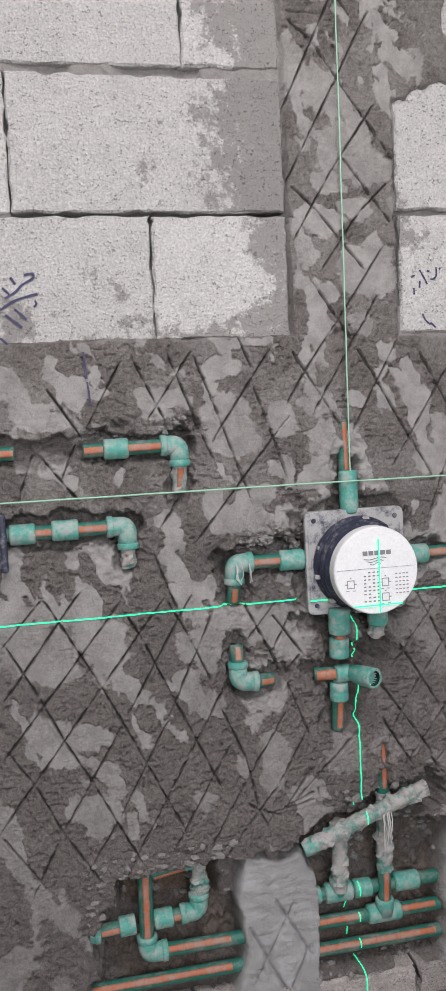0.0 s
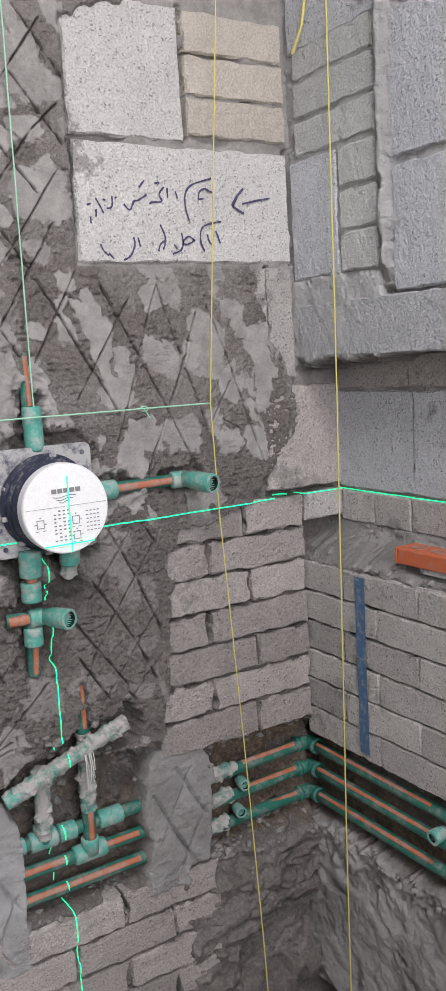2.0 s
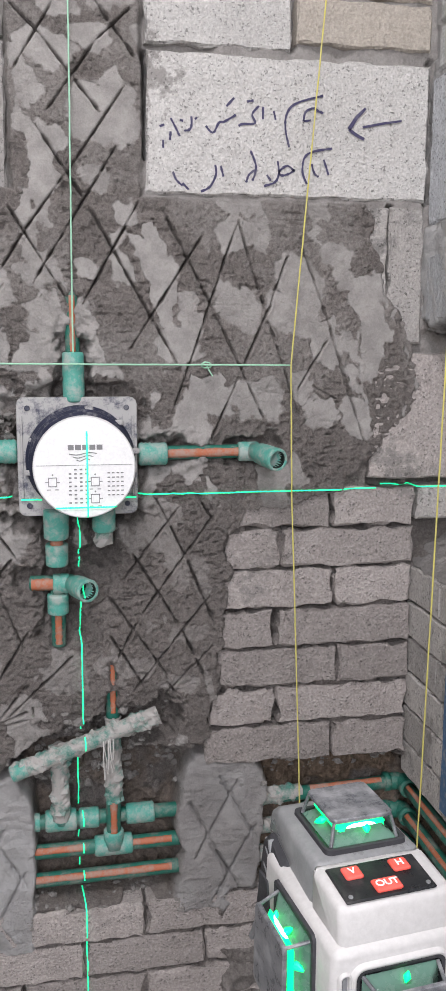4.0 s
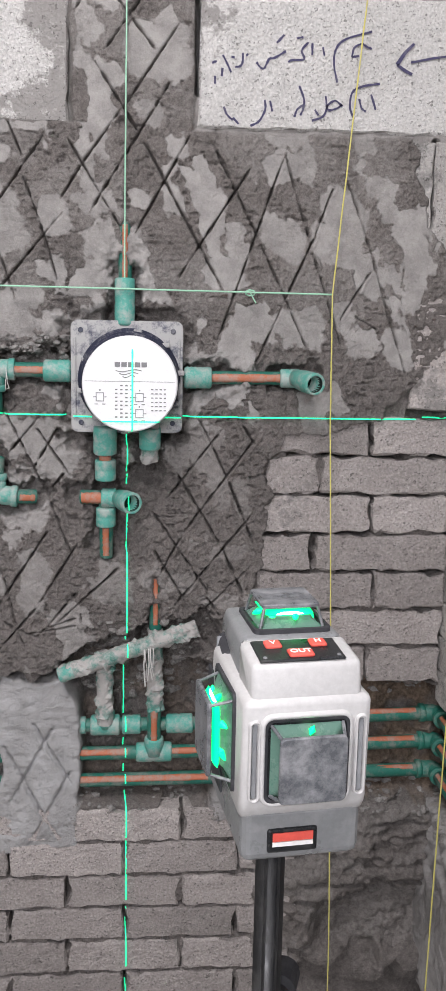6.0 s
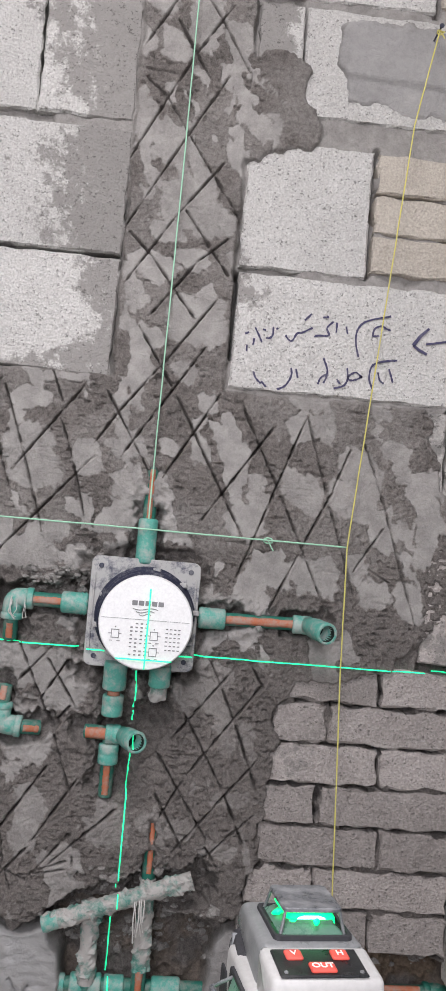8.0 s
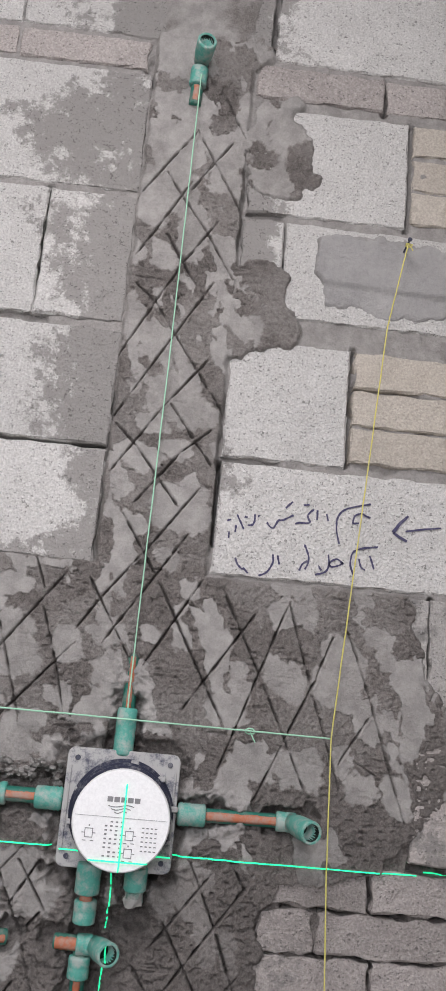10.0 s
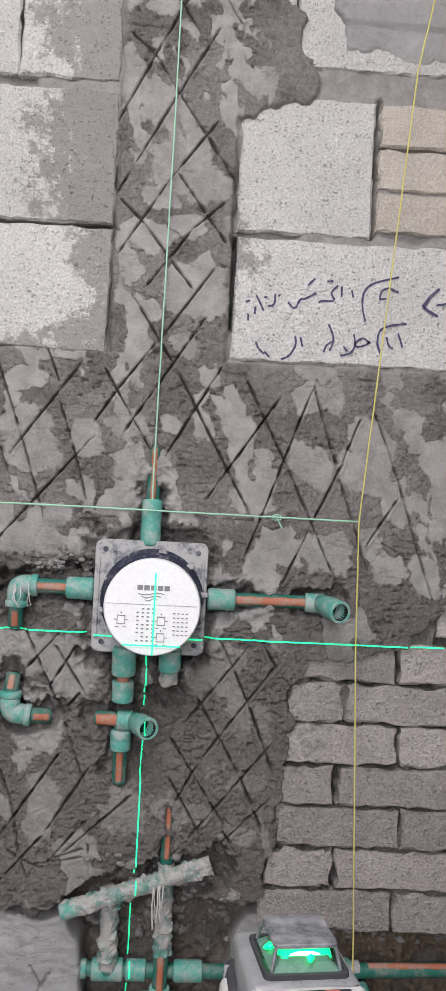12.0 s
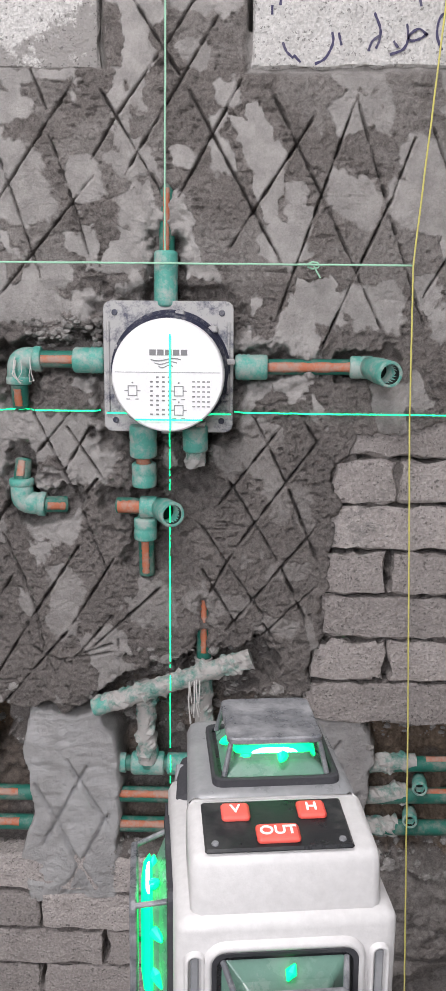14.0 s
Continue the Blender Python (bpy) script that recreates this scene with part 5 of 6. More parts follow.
# brickwork under the supply pipes
Z = 0.318
for row in range(7):
    first = -0.105 if row % 2 else -0.205
    joints = [first + 0.2 * i for i in range(6)]
    course(wall_north, "brick", Z - 0.062, Z, joints[:-1] + [min(joints[-1], 0.80)], BRICK, gap=0.0046, chip=0.0060, out=-0.002)
    Z -= 0.0635
# east wall, lower brickwork
Z = 0.868
for row in range(6):
    first = 1.497 if row % 2 else 1.392
    joints = [1.52] + [first - 0.2 * i for i in range(1 if first > 1.45 else 0, 12)]
    course(wall_east, "brick", Z - 0.0595, Z, joints[::-1], GREY_BRICK, gap=0.001, chip=0.003)
    Z -= 0.0605
# niche back
course(wall_east, "brick", 0.935, 1.000, [-0.2 + 0.1 * i for i in range(18)], GREY_BRICK, out=-0.094)
course(wall_east, "block", 1.004, 1.196, [-0.31, 0.09, 0.49, 0.89, 1.29, 1.505], GREY_BLOCK, out=-0.094)
course(wall_east, "brick", 1.199, 1.262, [-0.1 + 0.2 * i for i in range(9)], GREY_BRICK, out=-0.094)
# over the beam
course(wall_east, "block", 1.362, 1.562, [-0.30, 0.10, 0.50, 0.62, 0.992], GREY_BLOCK)
course(wall_east, "block", 1.362, 1.560, [1.026, 1.226], GREY_BLOCK)
course(wall_east, "block", 1.570, 1.795, [-0.20, 0.20, 0.60, 0.80, 1.236], GREY_BLOCK)
course(wall_east, "block", 1.803, 2.02, [-0.10, 0.30, 0.70, 1.10, 1.49], GREY_BLOCK)
course(wall_east, "block", 1.405, 1.618, [1.365, 1.500], GREY_BLOCK)
for z0 in (1.405, 1.476, 1.548):
    course(wall_east, "brick", z0, z0 + 0.070, [1.262, 1.360], PALE_BRICK, gap=0.004, out=0.0)
for z0 in (1.622, 1.688, 1.752):
    course(wall_east, "brick", z0, z0 + 0.064, [1.262, 1.480], PALE_BRICK, gap=0.004, out=0.0)
beam = tagged(part("beam", rough_piece(2.78, 0.097, 0.20, 77, 0.0022), BEAM), "cast concrete lintel over the niche", "beam", kind="structure")
beam.matrix_world = pose(EAST - 0.003, 0.096, 1.3105) @ pose(0, 0, 0, 0, 0, -90)

# ---- crumbs of mortar left in the chases and on the ledge ----


def crumbs(name, spots, label):
    """Broken lumps of mortar, far too many to count."""
    bm = bmesh.new()
    for c, r in spots:
        made = bmesh.ops.create_icosphere(bm, subdivisions=1, radius=r)["verts"]
        off = Vector((random.uniform(-9, 9), random.uniform(-9, 9), random.uniform(-9, 9)))
        flat = Vector((random.uniform(0.7, 1.4), random.uniform(0.6, 1.1), random.uniform(0.5, 0.9)))
        for v in made:
            k = 1 + 0.55 * noise.noise(v.co * (1.1 / r) + off)
            v.co = Vector((v.co.x * flat.x, v.co.y * flat.y, v.co.z * flat.z)) * k + c
    return tagged(part(name, bm, CRUMB), label, "rubble", kind="stuff")


def on_relief(relief, count, u0, u1, z0, z1, big, place):
    u, z = np.random.uniform(u0, u1, count), np.random.uniform(z0, z1, count)
    d = relief(u[None, :], z[None, :])[0][0]
    return [(Vector(place(a, b, c)), 0.0015 + big * random.random() ** 2.5) for a, b, c in zip(u, z, d)]


CRUMB = masonry("mortar_crumb", (0.26, 0.245, 0.235), (0.40, 0.385, 0.37), pits=False, smear_from=0.55)


def north_at(u, z, d):
    return u, NORTH - d, z


def east_at(u, z, d):
    return EAST - d, u, z


crumbs("mortar_rubble", on_relief(north_relief, 260, 0.42, 0.66, 0.50, 0.66, 0.009, north_at) + on_relief(north_relief, 130, 0.79, 1.03, 0.305, 0.345, 0.008, north_at)
       + on_relief(north_relief, 110, 0.79, 1.03, 0.505, 0.560, 0.006, north_at) + on_relief(north_relief, 160, 0.02, 0.27, 0.47, 0.60, 0.008, north_at) + on_relief(north_relief, 160, 0.40, 0.66, 0.29, 0.34, 0.007, north_at)
       + on_relief(north_relief, 120, 0.30, 0.42, 1.085, 1.125, 0.006, north_at) + on_relief(north_relief, 90, 0.06, 0.26, 1.285, 1.315, 0.005, north_at) + on_relief(north_relief, 70, 0.44, 0.56, 0.93, 0.985, 0.005, north_at), "grey crumbs of broken mortar stuck along the chases")
crumbs("ledge_rubble", on_relief(east_relief, 320, 0.60, 1.49, 0.862, 0.935, 0.008, east_at) + on_relief(east_relief, 240, 0.60, 1.48, 0.300, 0.345, 0.009, east_at) + on_relief(east_relief, 160, 0.60, 1.48, 0.505, 0.545, 0.006, east_at), "grey crumbs of mortar along the ledge and chase")

# ---- marks on the masonry ----


def stroke(owner, pts, width, name="mark", lift=0.0022):
    """A hand-drawn line on the north wall's face, lifted off it by a hair."""
    bm = bmesh.new()
    rows = []
    pts = [Vector((p[0], 0, p[1])) for p in pts]
    for i, p in enumerate(pts):
        d = (pts[min(i + 1, len(pts) - 1)] - pts[max(i - 1, 0)]).normalized()
        n = Vector((-d.z, 0, d.x)) * width / 2 * random.uniform(0.7, 1.15)
        rows.append((bm.verts.new((p.x + n.x, NORTH - lift, p.z + n.z)), bm.verts.new((p.x - n.x, NORTH - lift, p.z - n.z))))
    for a, b in zip(rows, rows[1:]):
        bm.faces.new((a[0], b[0], b[1], a[1]))
    return part(name, bm, INK, owner)


def handwriting(label, *words, width=0.0034):
    """Marker handwriting: each word a set of pen strokes given as (x, z) points, drawn as smooth bent lines."""
    owner = tagged(new("wall_writing"), label, "writing")
    for word in words:
        for line in word:
            fine = [line[0]]
            for i in range(len(line) - 1):
                a, b = Vector(line[i]), Vector(line[i + 1])
                before, after = Vector(line[max(i - 1, 0)]), Vector(line[min(i + 2, len(line) - 1)])
                for k in range(1, 6):
                    q = k / 5
                    # Catmull-Rom between neighbouring points
                    fine.append(tuple(0.5 * (2 * a + (b - before) * q + (2 * before - 5 * a + 4 * b - after) * q * q + (3 * a - before - 3 * b + after) * q ** 3)))
            stroke(owner, fine, width)
    return owner


HIGH_FIRST = [[(0.865, 1.584), (0.826, 1.572), (0.811, 1.557), (0.809, 1.535), (0.815, 1.510)], [(0.836, 1.547), (0.839, 1.560), (0.850, 1.566), (0.859, 1.562), (0.866, 1.560)], [(0.836, 1.547), (0.847, 1.549)], [(0.791, 1.559), (0.794, 1.547)]]
HIGH_SECOND = [[(0.775, 1.564), (0.775, 1.547)], [(0.769, 1.565), (0.759, 1.553), (0.763, 1.541), (0.745, 1.539), (0.739, 1.536)], [(0.751, 1.570), (0.761, 1.572)], [(0.735, 1.551), (0.718, 1.541), (0.710, 1.539), (0.703, 1.526), (0.697, 1.527), (0.691, 1.534)], [(0.721, 1.562), (0.732, 1.574)]]
HIGH_THIRD = [[(0.670, 1.546), (0.670, 1.533), (0.666, 1.527), (0.659, 1.526)], [(0.640, 1.542), (0.648, 1.528), (0.653, 1.518)], [(0.675, 1.542), (0.678, 1.545)], [(0.640, 1.524), (0.639, 1.512)], [(0.629, 1.512), (0.629, 1.501)], [(0.624, 1.530), (0.631, 1.533)], [(0.653, 1.540), (0.658, 1.539)]]
LOW_FIRST = [[(0.881, 1.511), (0.854, 1.506), (0.839, 1.497), (0.836, 1.476), (0.843, 1.459)], [(0.850, 1.488), (0.854, 1.475), (0.861, 1.470)], [(0.868, 1.495), (0.873, 1.482), (0.876, 1.473)], [(0.824, 1.476), (0.813, 1.484), (0.801, 1.476), (0.804, 1.470), (0.816, 1.473), (0.824, 1.479)]]
LOW_SECOND = [[(0.798, 1.490), (0.800, 1.472), (0.794, 1.460), (0.778, 1.454)], [(0.782, 1.470), (0.788, 1.462)], [(0.757, 1.503), (0.765, 1.484), (0.764, 1.470), (0.760, 1.461)], [(0.751, 1.458), (0.755, 1.469), (0.764, 1.476)]]
LOW_THIRD = [[(0.705, 1.481), (0.706, 1.467), (0.697, 1.450), (0.684, 1.443)], [(0.713, 1.480), (0.717, 1.465)], [(0.643, 1.469), (0.648, 1.458), (0.657, 1.450)], [(0.657, 1.454), (0.666, 1.445)]]
handwriting("faded dark marker handwriting in two rows on a concrete block", HIGH_FIRST, HIGH_SECOND, HIGH_THIRD, LOW_FIRST, LOW_SECOND, LOW_THIRD)
BESIDE_JOINT = [[(-0.034, 1.541), (-0.027, 1.530)], [(-0.013, 1.544), (-0.001, 1.546), (0.000, 1.539), (-0.017, 1.529), (-0.028, 1.518), (-0.044, 1.509)], [(-0.047, 1.525), (-0.037, 1.515)],
                [(-0.052, 1.492), (-0.028, 1.506), (0.006, 1.515)], [(-0.031, 1.493), (-0.013, 1.476)], [(-0.045, 1.484), (-0.021, 1.464)], [(0.001, 1.505), (0.003, 1.500), (-0.001, 1.495)], [(-0.055, 1.449), (-0.045, 1.439)]]
handwriting("dark slanting marker strokes on a block over the mortar", BESIDE_JOINT, width=0.0042)
tick = tagged(new("marker_tick"), "short dark marker tick drawn on the mortar", "writing")
stroke(tick, [(0.070, 1.423), (0.071, 1.400), (0.072, 1.381)], 0.004, lift=0.011); stroke(tick, [(0.073, 1.376), (0.075, 1.359), (0.076, 1.341)], 0.004, lift=0.011)
arrow = tagged(new("marker_arrow"), "dark marker arrow drawn on a concrete block", "arrow")
stroke(arrow, [(0.931, 1.570), (0.917, 1.556), (0.906, 1.539)], 0.0055); stroke(arrow, [(0.906, 1.539), (0.917, 1.532), (0.930, 1.526)], 0.0045); stroke(arrow, [(0.927, 1.543), (0.959, 1.550), (0.988, 1.555)], 0.0034)
chalk = tagged(new("chalk_line"), "broad blue vertical paint mark on brickwork", "paint mark")
bm = bmesh.new()
rows = [[bm.verts.new((EAST - 0.0032, y + random.uniform(-0.0012, 0.0012), 0.862 - i * 0.034)) for y in (1.351, 1.325)] for i in range(11)]
for a, b in zip(rows, rows[1:]):
    bm.faces.new((a[0], a[1], b[1], b[0]))
part("paint_band", bm, BLUE, chalk)

# ---- laser lines where the level's two light planes meet the walls ----
bpy.context.view_layer.update()
graph = bpy.context.evaluated_depsgraph_get()


def laser_trace(name, source, ways, across, label, width=0.0021):
    """Follow a plane of light onto whatever it meets, as thin glowing strips."""
    strips, now, last = [], [], None
    for way in ways:
        hit, place, normal, _, ob, _ = scene.ray_cast(graph, source, way)
        if hit and ob.name.split(".")[0].endswith("string"):
            continue
        if not hit or (last is not None and (place - last).length > 0.022):
            strips, now = strips + [now], []
        if hit:
            now.append(place - way * 0.0030)
        last = place if hit else None
    strips.append(now)
    owner = tagged(new(name), label, "laser line")
    for s in strips:
        if len(s) < 3:
            continue
        bm = bmesh.new()
        s = [sum((s[j] for j in range(max(0, i - 4), min(len(s), i + 5))), Vector()) / (min(len(s), i + 5) - max(0, i - 4)) for i in range(len(s))]
        rows = []
        for i, p in enumerate(s):
            wide = across * width / 2 * random.uniform(0.8, 1.2)
            rows.append((bm.verts.new(p + wide), bm.verts.new(p - wide)))
        for a, b in zip(rows, rows[1:]):
            bm.faces.new((a[0], b[0], b[1], a[1]))
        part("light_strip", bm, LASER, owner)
    return owner


EMIT = Vector((0.622, 0.617, 1.0))
steps = [i * 0.0012 for i in range(-1600, 1250)]
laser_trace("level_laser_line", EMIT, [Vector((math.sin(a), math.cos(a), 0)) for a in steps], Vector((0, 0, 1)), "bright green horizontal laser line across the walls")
PLUMB = Vector((0.590, 0.607, 0.9))
to_wall = Vector((0.498, NORTH, 0)) - Vector((PLUMB.x, PLUMB.y, 0))
to_wall.normalize()
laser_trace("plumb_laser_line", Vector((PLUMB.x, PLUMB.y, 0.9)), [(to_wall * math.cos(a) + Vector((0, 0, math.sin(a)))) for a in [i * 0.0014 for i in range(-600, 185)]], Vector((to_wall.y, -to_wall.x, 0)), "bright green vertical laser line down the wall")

# ---- the laser level on its pole ----
SHELL = plastic("white_shell", (0.50, 0.49, 0.485), 0.35, 0.12, (0.5, 0.48, 0.46), 0.6, 40)
GREY = plastic("grey_housing", (0.20, 0.205, 0.215), 0.4, 0.3, (0.34, 0.34, 0.34), 0.5, 50)
RUBBER = plastic("dark_rubber", (0.03, 0.03, 0.035), 0.6, 0.3, (0.2, 0.2, 0.2), 0.55, 60)
BLACK = plastic("black_panel", (0.012, 0.013, 0.015), 0.25, 0.1)
RED = plastic("red_button", (0.72, 0.10, 0.075), 0.4, 0.1)
LETTER = plastic("white_letter", (0.85, 0.82, 0.80), 0.5, 0.0)
CAP = plastic("smoked_cap", (0.11, 0.115, 0.125), 0.22, 0.6, (0.36, 0.36, 0.37), 0.46, 60)
HAZE = plastic("hazy_grey_plastic", (0.20, 0.205, 0.21), 0.25, 0.4, (0.34, 0.34, 0.34), 0.5, 40)
DX = 0.630
device = empty("laser_level", (DX, 0.56, 0.832), "white and grey cross-line laser level glowing green", "laser level")


def rounded(w, h, r, n=5):
    """Corner-rounded outline about the origin."""
    return [(sx * (w / 2 - r) + r * math.cos(radians(a0 + 90 * i / n)), sz * (h / 2 - r) + r * math.sin(radians(a0 + 90 * i / n))) for sx, sz, a0 in ((1, 1, 0), (-1, 1, 90), (-1, -1, 180), (1, -1, 270)) for i in range(n + 1)]


def loop_bm(cx, y, cz, w, h, r, band, proud):
    """A raised rounded rim, facing -y, with an open middle."""
    rings = []
    for inset, out in ((-band * 0.6, -0.001), (-band * 0.2, proud * 0.8), (band * 0.3, proud), (band * 0.8, proud * 0.8), (band, -0.001)):
        rings.append([Vector((cx + px, y - out, cz + pz)) for px, pz in rounded(w - 2 * inset, h - 2 * inset, max(0.0008, r - inset))])
    return rings_bm(rings, False, False)


def prism(profile, x0, x1, inset=0.0, bevel=0.002):
    """A body with the side view given as (y, z) corners."""
    bm = bmesh.new()
    a = [bm.verts.new((x0, y, z)) for y, z in profile]
    b = [bm.verts.new((x1, y, z)) for y, z in profile]
    n = len(profile)
    for i in range(n):
        bm.faces.new((a[i], a[(i + 1) % n], b[(i + 1) % n], b[i]))
    bm.faces.new(a[::-1])
    bm.faces.new(b)
    bmesh.ops.recalc_face_normals(bm, faces=bm.faces[:])
    bmesh.ops.bevel(bm, geom=bm.edges[:], offset=bevel, segments=2, affect="EDGES", profile=0.5)
    return bm


body = local(part("body", prism([(0.556, 0.8455), (0.549, 0.8560), (0.547, 0.9235), (0.645, 0.9245), (0.650, 0.850)], DX - 0.0390, DX + 0.0390, bevel=0.0045), SHELL, smooth=True), device)
local(part("upper_body", prism([(0.5495, 0.915), (0.5540, 0.9430), (0.5850, 0.9460), (0.5890, 0.9460), (0.5890, 0.915)], DX - 0.0335, DX + 0.0335, bevel=0.0035), SHELL, smooth=True), device)
housing = prism([(0.585, 0.928), (0.586, 0.9475), (0.650, 0.9485), (0.664, 0.940), (0.670, 0.922), (0.59, 0.915)], DX - 0.0328, DX + 0.0328, bevel=0.005)
grip = prism([(0.632, 0.836), (0.626, 0.905), (0.622, 0.925), (0.655, 0.930), (0.668, 0.918), (0.690, 0.850), (0.688, 0.836)], DX - 0.0375, DX + 0.0375, bevel=0.005)
for shape in (housing, grip):
    # both draw in towards the rear
    for v in shape.verts:
        v.co.x = DX + (v.co.x - DX) * (1 - 3.2 * max(0.0, v.co.y - 0.625))
for side in (-1, 1):
    local(part("side_skirt", prism([(0.604, 0.8375), (0.614, 0.8600), (0.630, 0.8740), (0.638, 0.9080), (0.6515, 0.9080), (0.6560, 0.8370)], DX + side * 0.0384, DX + side * 0.0402, bevel=0.0006), RUBBER), device)
local(part("lens_housing", housing, HAZE, smooth=True), device)
local(part("rear_grip", grip, RUBBER), device)
for side in (-1, 1):
    for k in range(5):
        y = 0.676 - k * 0.004
        x = DX + side * 0.0372 * (1 - 3.2 * (y - 0.625))
        local(part("grip_rib", sweep([(x + side * 0.002, y - 0.018, 0.863 + k * 0.013), (x, y - 0.004, 0.866 + k * 0.013), (x - side * 0.003, y + 0.004, 0.868 + k * 0.013)], 0.0013, 8), GREY), device)
    local(part("strap", sweep([(DX + side * 0.0335, 0.680, 0.842), (DX + side * 0.0345, 0.662, 0.872), (DX + side * 0.0355, 0.645, 0.904), (DX + side * 0.0345, 0.642, 0.918), (DX + side * 0.0330, 0.650, 0.927)], 0.0022, 10), GREY), device)
    # upright slot moulded beside the front window
    local(part("slot_rim", loop_bm(DX + side * 0.0322, 0.5468, 0.8868, 0.0062, 0.050, 0.003, 0.0011, 0.0016), SHELL, smooth=True), device)
    local(part("slot", box_bm(DX + side * 0.0322 - 0.0014, DX + side * 0.0322 + 0.0014, 0.5464, 0.549, 0.8640, 0.9096, 0.0005, 1), GREY), device)
local(part("front_frame", loop_bm(DX - 0.001, 0.5470, 0.8868, 0.0545, 0.0555, 0.007, 0.0022, 0.0026), SHELL, smooth=True), device)
local(part("base", box_bm(DX - 0.0372, DX + 0.0372, 0.553, 0.672, 0.818, 0.8545, 0.006, 3), HAZE), device)
local(part("label_plate", box_bm(DX - 0.0215, DX + 0.0095, 0.5512, 0.5565, 0.8245, 0.8400, 0.0015, 2), BLACK), device)
local(part("warning_label", box_bm(DX - 0.0185, DX + 0.0065, 0.5505, 0.5520, 0.8325, 0.8378), RED), device)
local(part("label_bar", box_bm(DX - 0.0185, DX + 0.0065, 0.5505, 0.5520, 0.8292, 0.8320), LETTER), device)


def emitter(name, c, across, up, out, w, h, lit):
    """A light window: frame, dark well, smoky glass pyramid, lit or not, and its cap held off on four struts."""
    c, a, u, o = Vector(c), Vector(across), Vector(up), Vector(out)

    def slab(x0, x1, z0, z1, y0, y1, bevel):
        bm = box_bm(x0, x1, y0, y1, z0, z1, bevel, 2)
        for v in bm.verts:
            v.co = c + a * v.co.x + u * v.co.z + o * v.co.y
        bmesh.ops.recalc_face_normals(bm, faces=bm.faces[:])
        return bm

    win = local(part(name, slab(-w / 2, w / 2, -h / 2, h / 2, -0.004, 0.0006, 0.0008), BLACK), device)
    win.matrix_parent_inverse = Matrix.Translation(device.location).inverted()

    def sub(n, bm, m):
        part(n, bm, m, win)

    def ring(half_w, half_h, y, r):
        return [c + a * px + u * pz + o * y for px, pz in rounded(2 * half_w, 2 * half_h, r)]

    sub("window_frame", rings_bm([ring(w * k, h * k, y, 0.004) for k, y in ((0.53, -0.001), (0.525, 0.0018), (0.505, 0.0022), (0.475, 0.0018), (0.47, 0.0))], False, False), RUBBER)
    # glass pyramid under the cap, its corner struts and the light inside
    sub("glass_pyramid", rings_bm([ring(w * k, h * k, y, 0.002) for k, y in ((0.44, 0.0008), (0.33, 0.0050), (0.29, 0.0086))]), CONE)
    for sx in (-1, 1):
        for sz in (-1, 1):
            foot, head = c + a * (sx * w * 0.43) + u * (sz * h * 0.43) + o * 0.001, c + a * (sx * w * 0.37) + u * (sz * h * 0.37) + o * 0.0135
            sub("strut", sweep([foot, foot.lerp(head, 0.5), head], 0.0011, 8), CAP)
    if lit:
        sub("light_band", rings_bm([ring(w * k, h * k, y, 0.003) for k, y in ((0.27, 0.0060), (0.34, 0.0084), (0.30, 0.0108), (0.22, 0.0118))]), GLOW)
        for k in range(7):
            # glowing bits shaped as the flecks where the prism throws the light about
            spin = 2 * math.pi * (k + 0.35) / 7
            tip = c + a * (w * 0.43 * math.cos(spin)) + u * (h * 0.43 * math.sin(spin)) + o * (0.0040 + 0.0013 * (k % 3))
            mid = c + a * (w * 0.31 * math.cos(spin + 0.2)) + u * (h * 0.31 * math.sin(spin + 0.2)) + o * 0.0075
            sub("light_fleck", lathe(mid, tip, [(0, 0.0010), (0.35, 0.0027 - 0.0004 * (k % 2)), (0.8, 0.0014), (1, 0.0005)], 8), GLOW)
        sub("bright_spot", rings_bm([ring(w * kx, h * kz, y, 0.0008) for kx, kz, y in ((0.20, 0.345, 0.0084), (0.17, 0.350, 0.0092), (0.10, 0.345, 0.0099))]), LASER_CORE)
    else:
        # a faint glint on the unlit pyramid, put in as a glowing bit
        sub("light_fleck", lathe(c + u * (h * 0.34) + o * 0.0060, c + a * 0.003 + u * (h * 0.43) + o * 0.0035, [(0, 0.0004), (0.5, 0.0022), (1, 0.0004)], 8), GLOW)
    sub("cap", rings_bm([ring(w * k, h * k, y, 0.0035) for k, y in ((0.385, 0.0130), (0.400, 0.0137), (0.400, 0.0153), (0.388, 0.0160))]), CAP)


# the green light inside the windows is put into this glass colour
CONE = plastic("green_lit_glass", (0.10, 0.19, 0.15), 0.12, 0.1)
GLOW = glow("emitter_glow", (0.0, 1.0, 0.20), 2.2)
emitter("top_window", (DX + 0.002, 0.617, 0.9487), (1, 0, 0), (0, 1, 0), (0, 0, 1), 0.047, 0.047, True)
emitter("front_window", (DX - 0.001, 0.5470, 0.8868), (1, 0, 0), (0, 0, 1), (0, -1, 0), 0.0500, 0.0505, False)
emitter("side_window", (DX - 0.0390, 0.596, 0.8880), (0, -1, 0), (0, 0, 1), (-1, 0, 0), 0.054, 0.060, True)

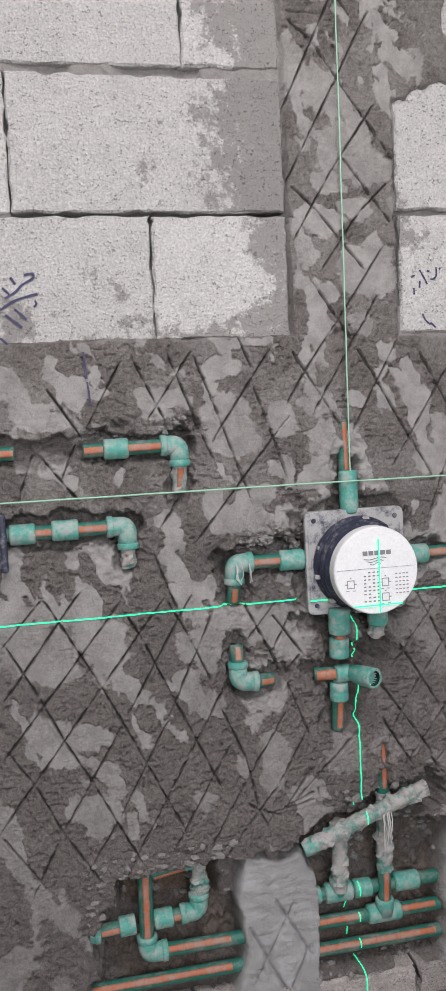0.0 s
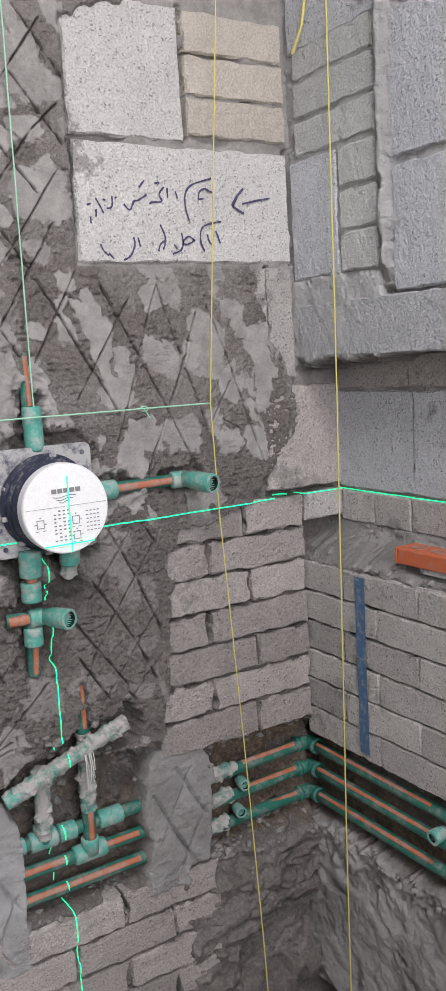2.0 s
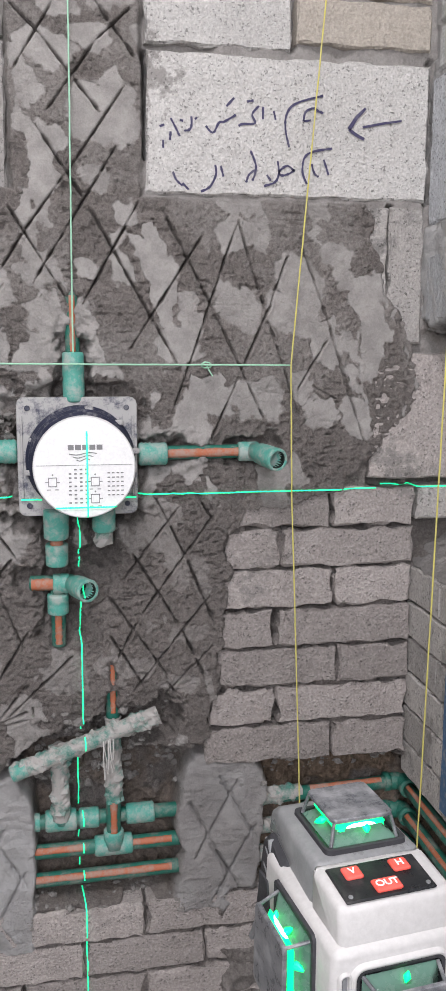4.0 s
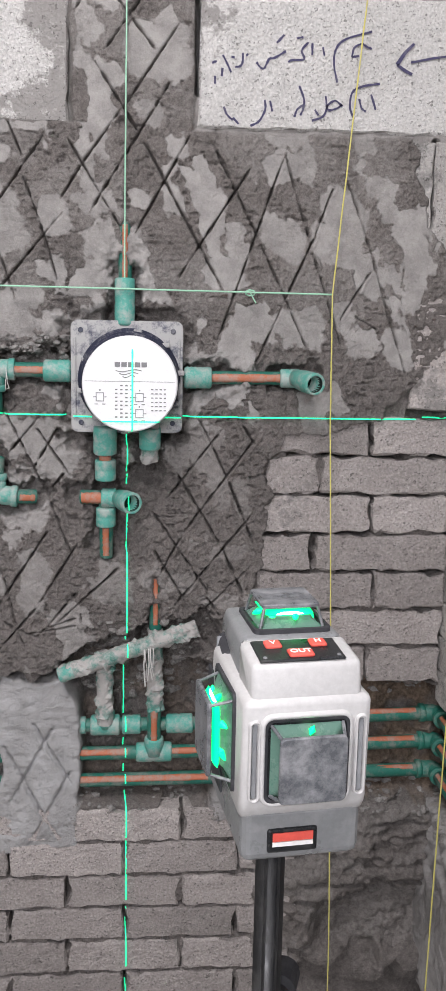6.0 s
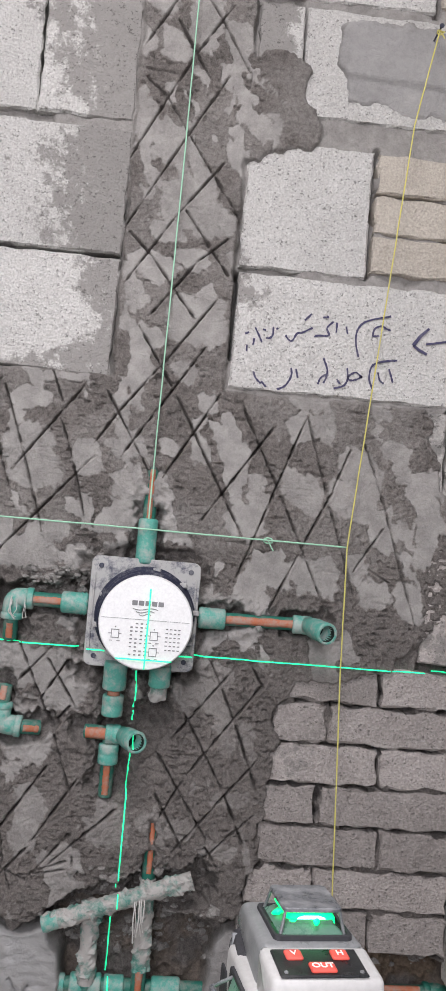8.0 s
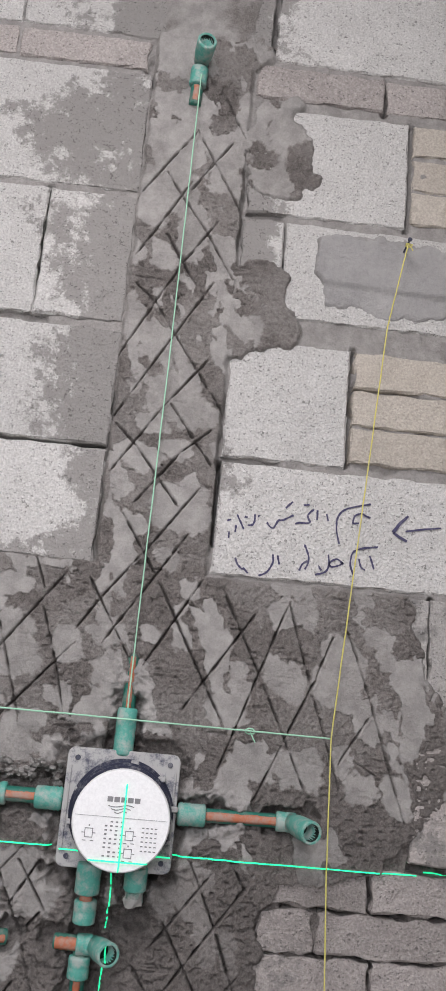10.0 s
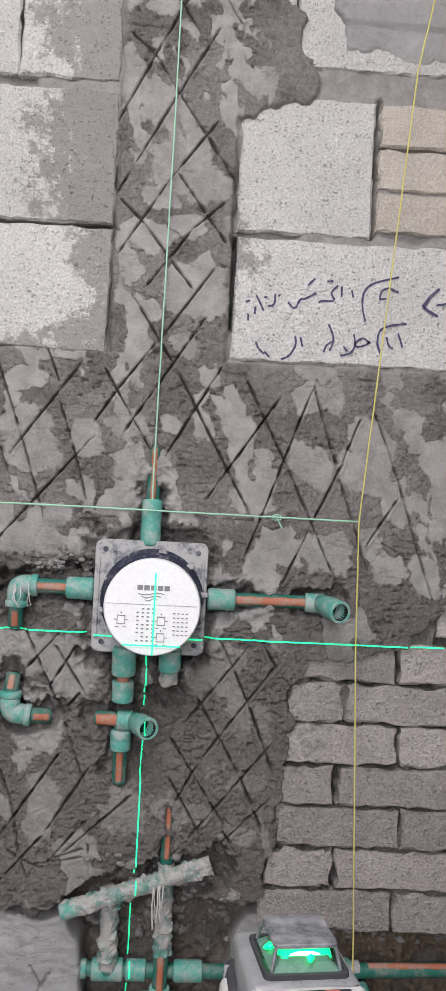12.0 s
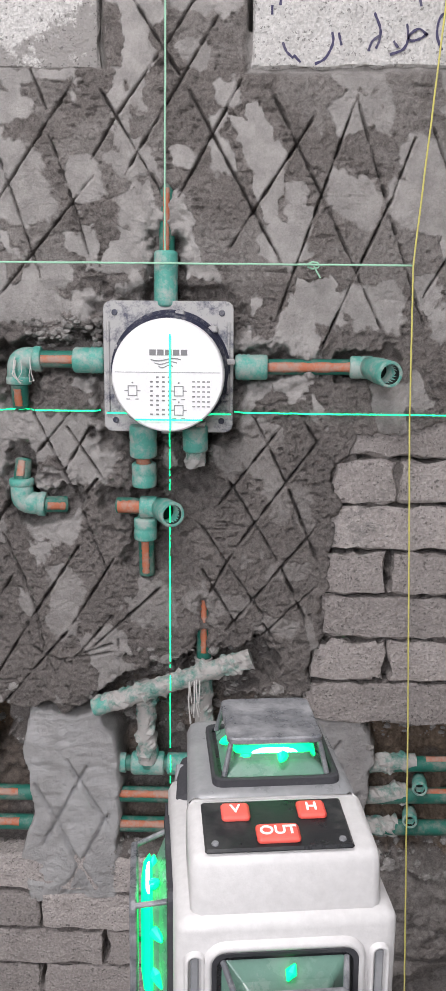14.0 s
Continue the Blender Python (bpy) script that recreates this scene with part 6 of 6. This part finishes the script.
pm = Matrix.Translation((DX - 0.002, 0.5692, 0.9448)) @ pose(0, 0, 0, math.degrees(math.atan2(0.003, 0.0315)))
bm = box_bm(-0.0262, 0.0262, -0.0140, 0.0138, -0.0005, 0.0014, 0.0008, 1)
bmesh.ops.transform(bm, matrix=pm, verts=bm.verts[:])
keypad = local(part("keypad", bm, BLACK), device)
for word, x, y, w in (("V", -0.0140, 0.0058, 0.0105), ("H", 0.0140, 0.0058, 0.0105), ("OUT", 0.0, -0.0070, 0.0155)):
    bm = box_bm(x - w / 2, x + w / 2, y - 0.0048, y + 0.0048, 0.0008, 0.0034, 0.0016, 3)
    bmesh.ops.transform(bm, matrix=pm, verts=bm.verts[:])
    button = part("button", bm, RED, keypad)
    font = bpy.data.curves.new("letters", "FONT")
    font.body, font.size, font.align_x, font.align_y, font.extrude = word, 0.0062, "CENTER", "CENTER", 0.0002
    font.offset = 0.00012
    font.materials.append(LETTER)
    letters = new("letters", font)
    letters.parent = button
    letters.matrix_local = pm @ pose(x, y, 0.0035)
for x in (-0.0225, 0.0225):
    bm = lathe((x, -0.0105, 0.001), (x, -0.0105, 0.0020), [(0, 0.0015), (1, 0.0012)], 10)
    bmesh.ops.transform(bm, matrix=pm, verts=bm.verts[:])
    part("screw", bm, CAP, keypad)

device.rotation_euler = (0, 0, radians(7.0))

PX, PY = 0.621, 0.612
POLE = plastic("black_pole", (0.012, 0.012, 0.013), 0.3, 0.08)
stand = empty("tripod", (PX, PY, -0.12), "slim black tripod pole under the laser level", "tripod")
local(part("pole", lathe((PX, PY, 0.10), (PX, PY, 0.812), [(0, 0.0100), (1, 0.0100)], 24), POLE, smooth=True), stand)
for dx in (-0.0042, 0.0046):
    local(part("pole_rib", box_bm(PX + dx - 0.0008, PX + dx + 0.0008, PY - 0.0107, PY - 0.0080, 0.12, 0.808), POLE), stand)
local(part("mount_plate", lathe((PX, PY, 0.808), (PX, PY, 0.8178), [(0, 0.012), (0.5, 0.019), (1, 0.019)], 24), RUBBER), stand)
local(part("clamp", box_bm(PX - 0.012, PX + 0.016, PY - 0.014, PY + 0.014, 0.640, 0.672, 0.004), RUBBER), stand)
local(part("clamp_lever", lathe((PX + 0.008, PY + 0.008, 0.656), (PX + 0.022, PY + 0.060, 0.650), [(0, 0.006), (0.45, 0.007), (0.5, 0.012), (0.95, 0.013), (1, 0.010)], 14), RUBBER), stand)
for k in range(3):
    a = radians(90 + 120 * k)
    foot = (PX + 0.30 * math.cos(a), PY + 0.30 * math.sin(a), -0.115)
    local(part("leg", lathe((PX + 0.012 * math.cos(a), PY + 0.012 * math.sin(a), 0.60), foot, [(0, 0.007), (1, 0.006)], 12), RUBBER), stand)
    local(part("foot", lathe((foot[0], foot[1], -0.12), (foot[0], foot[1], -0.10), [(0, 0.010), (1, 0.007)], 12), GREY), stand)
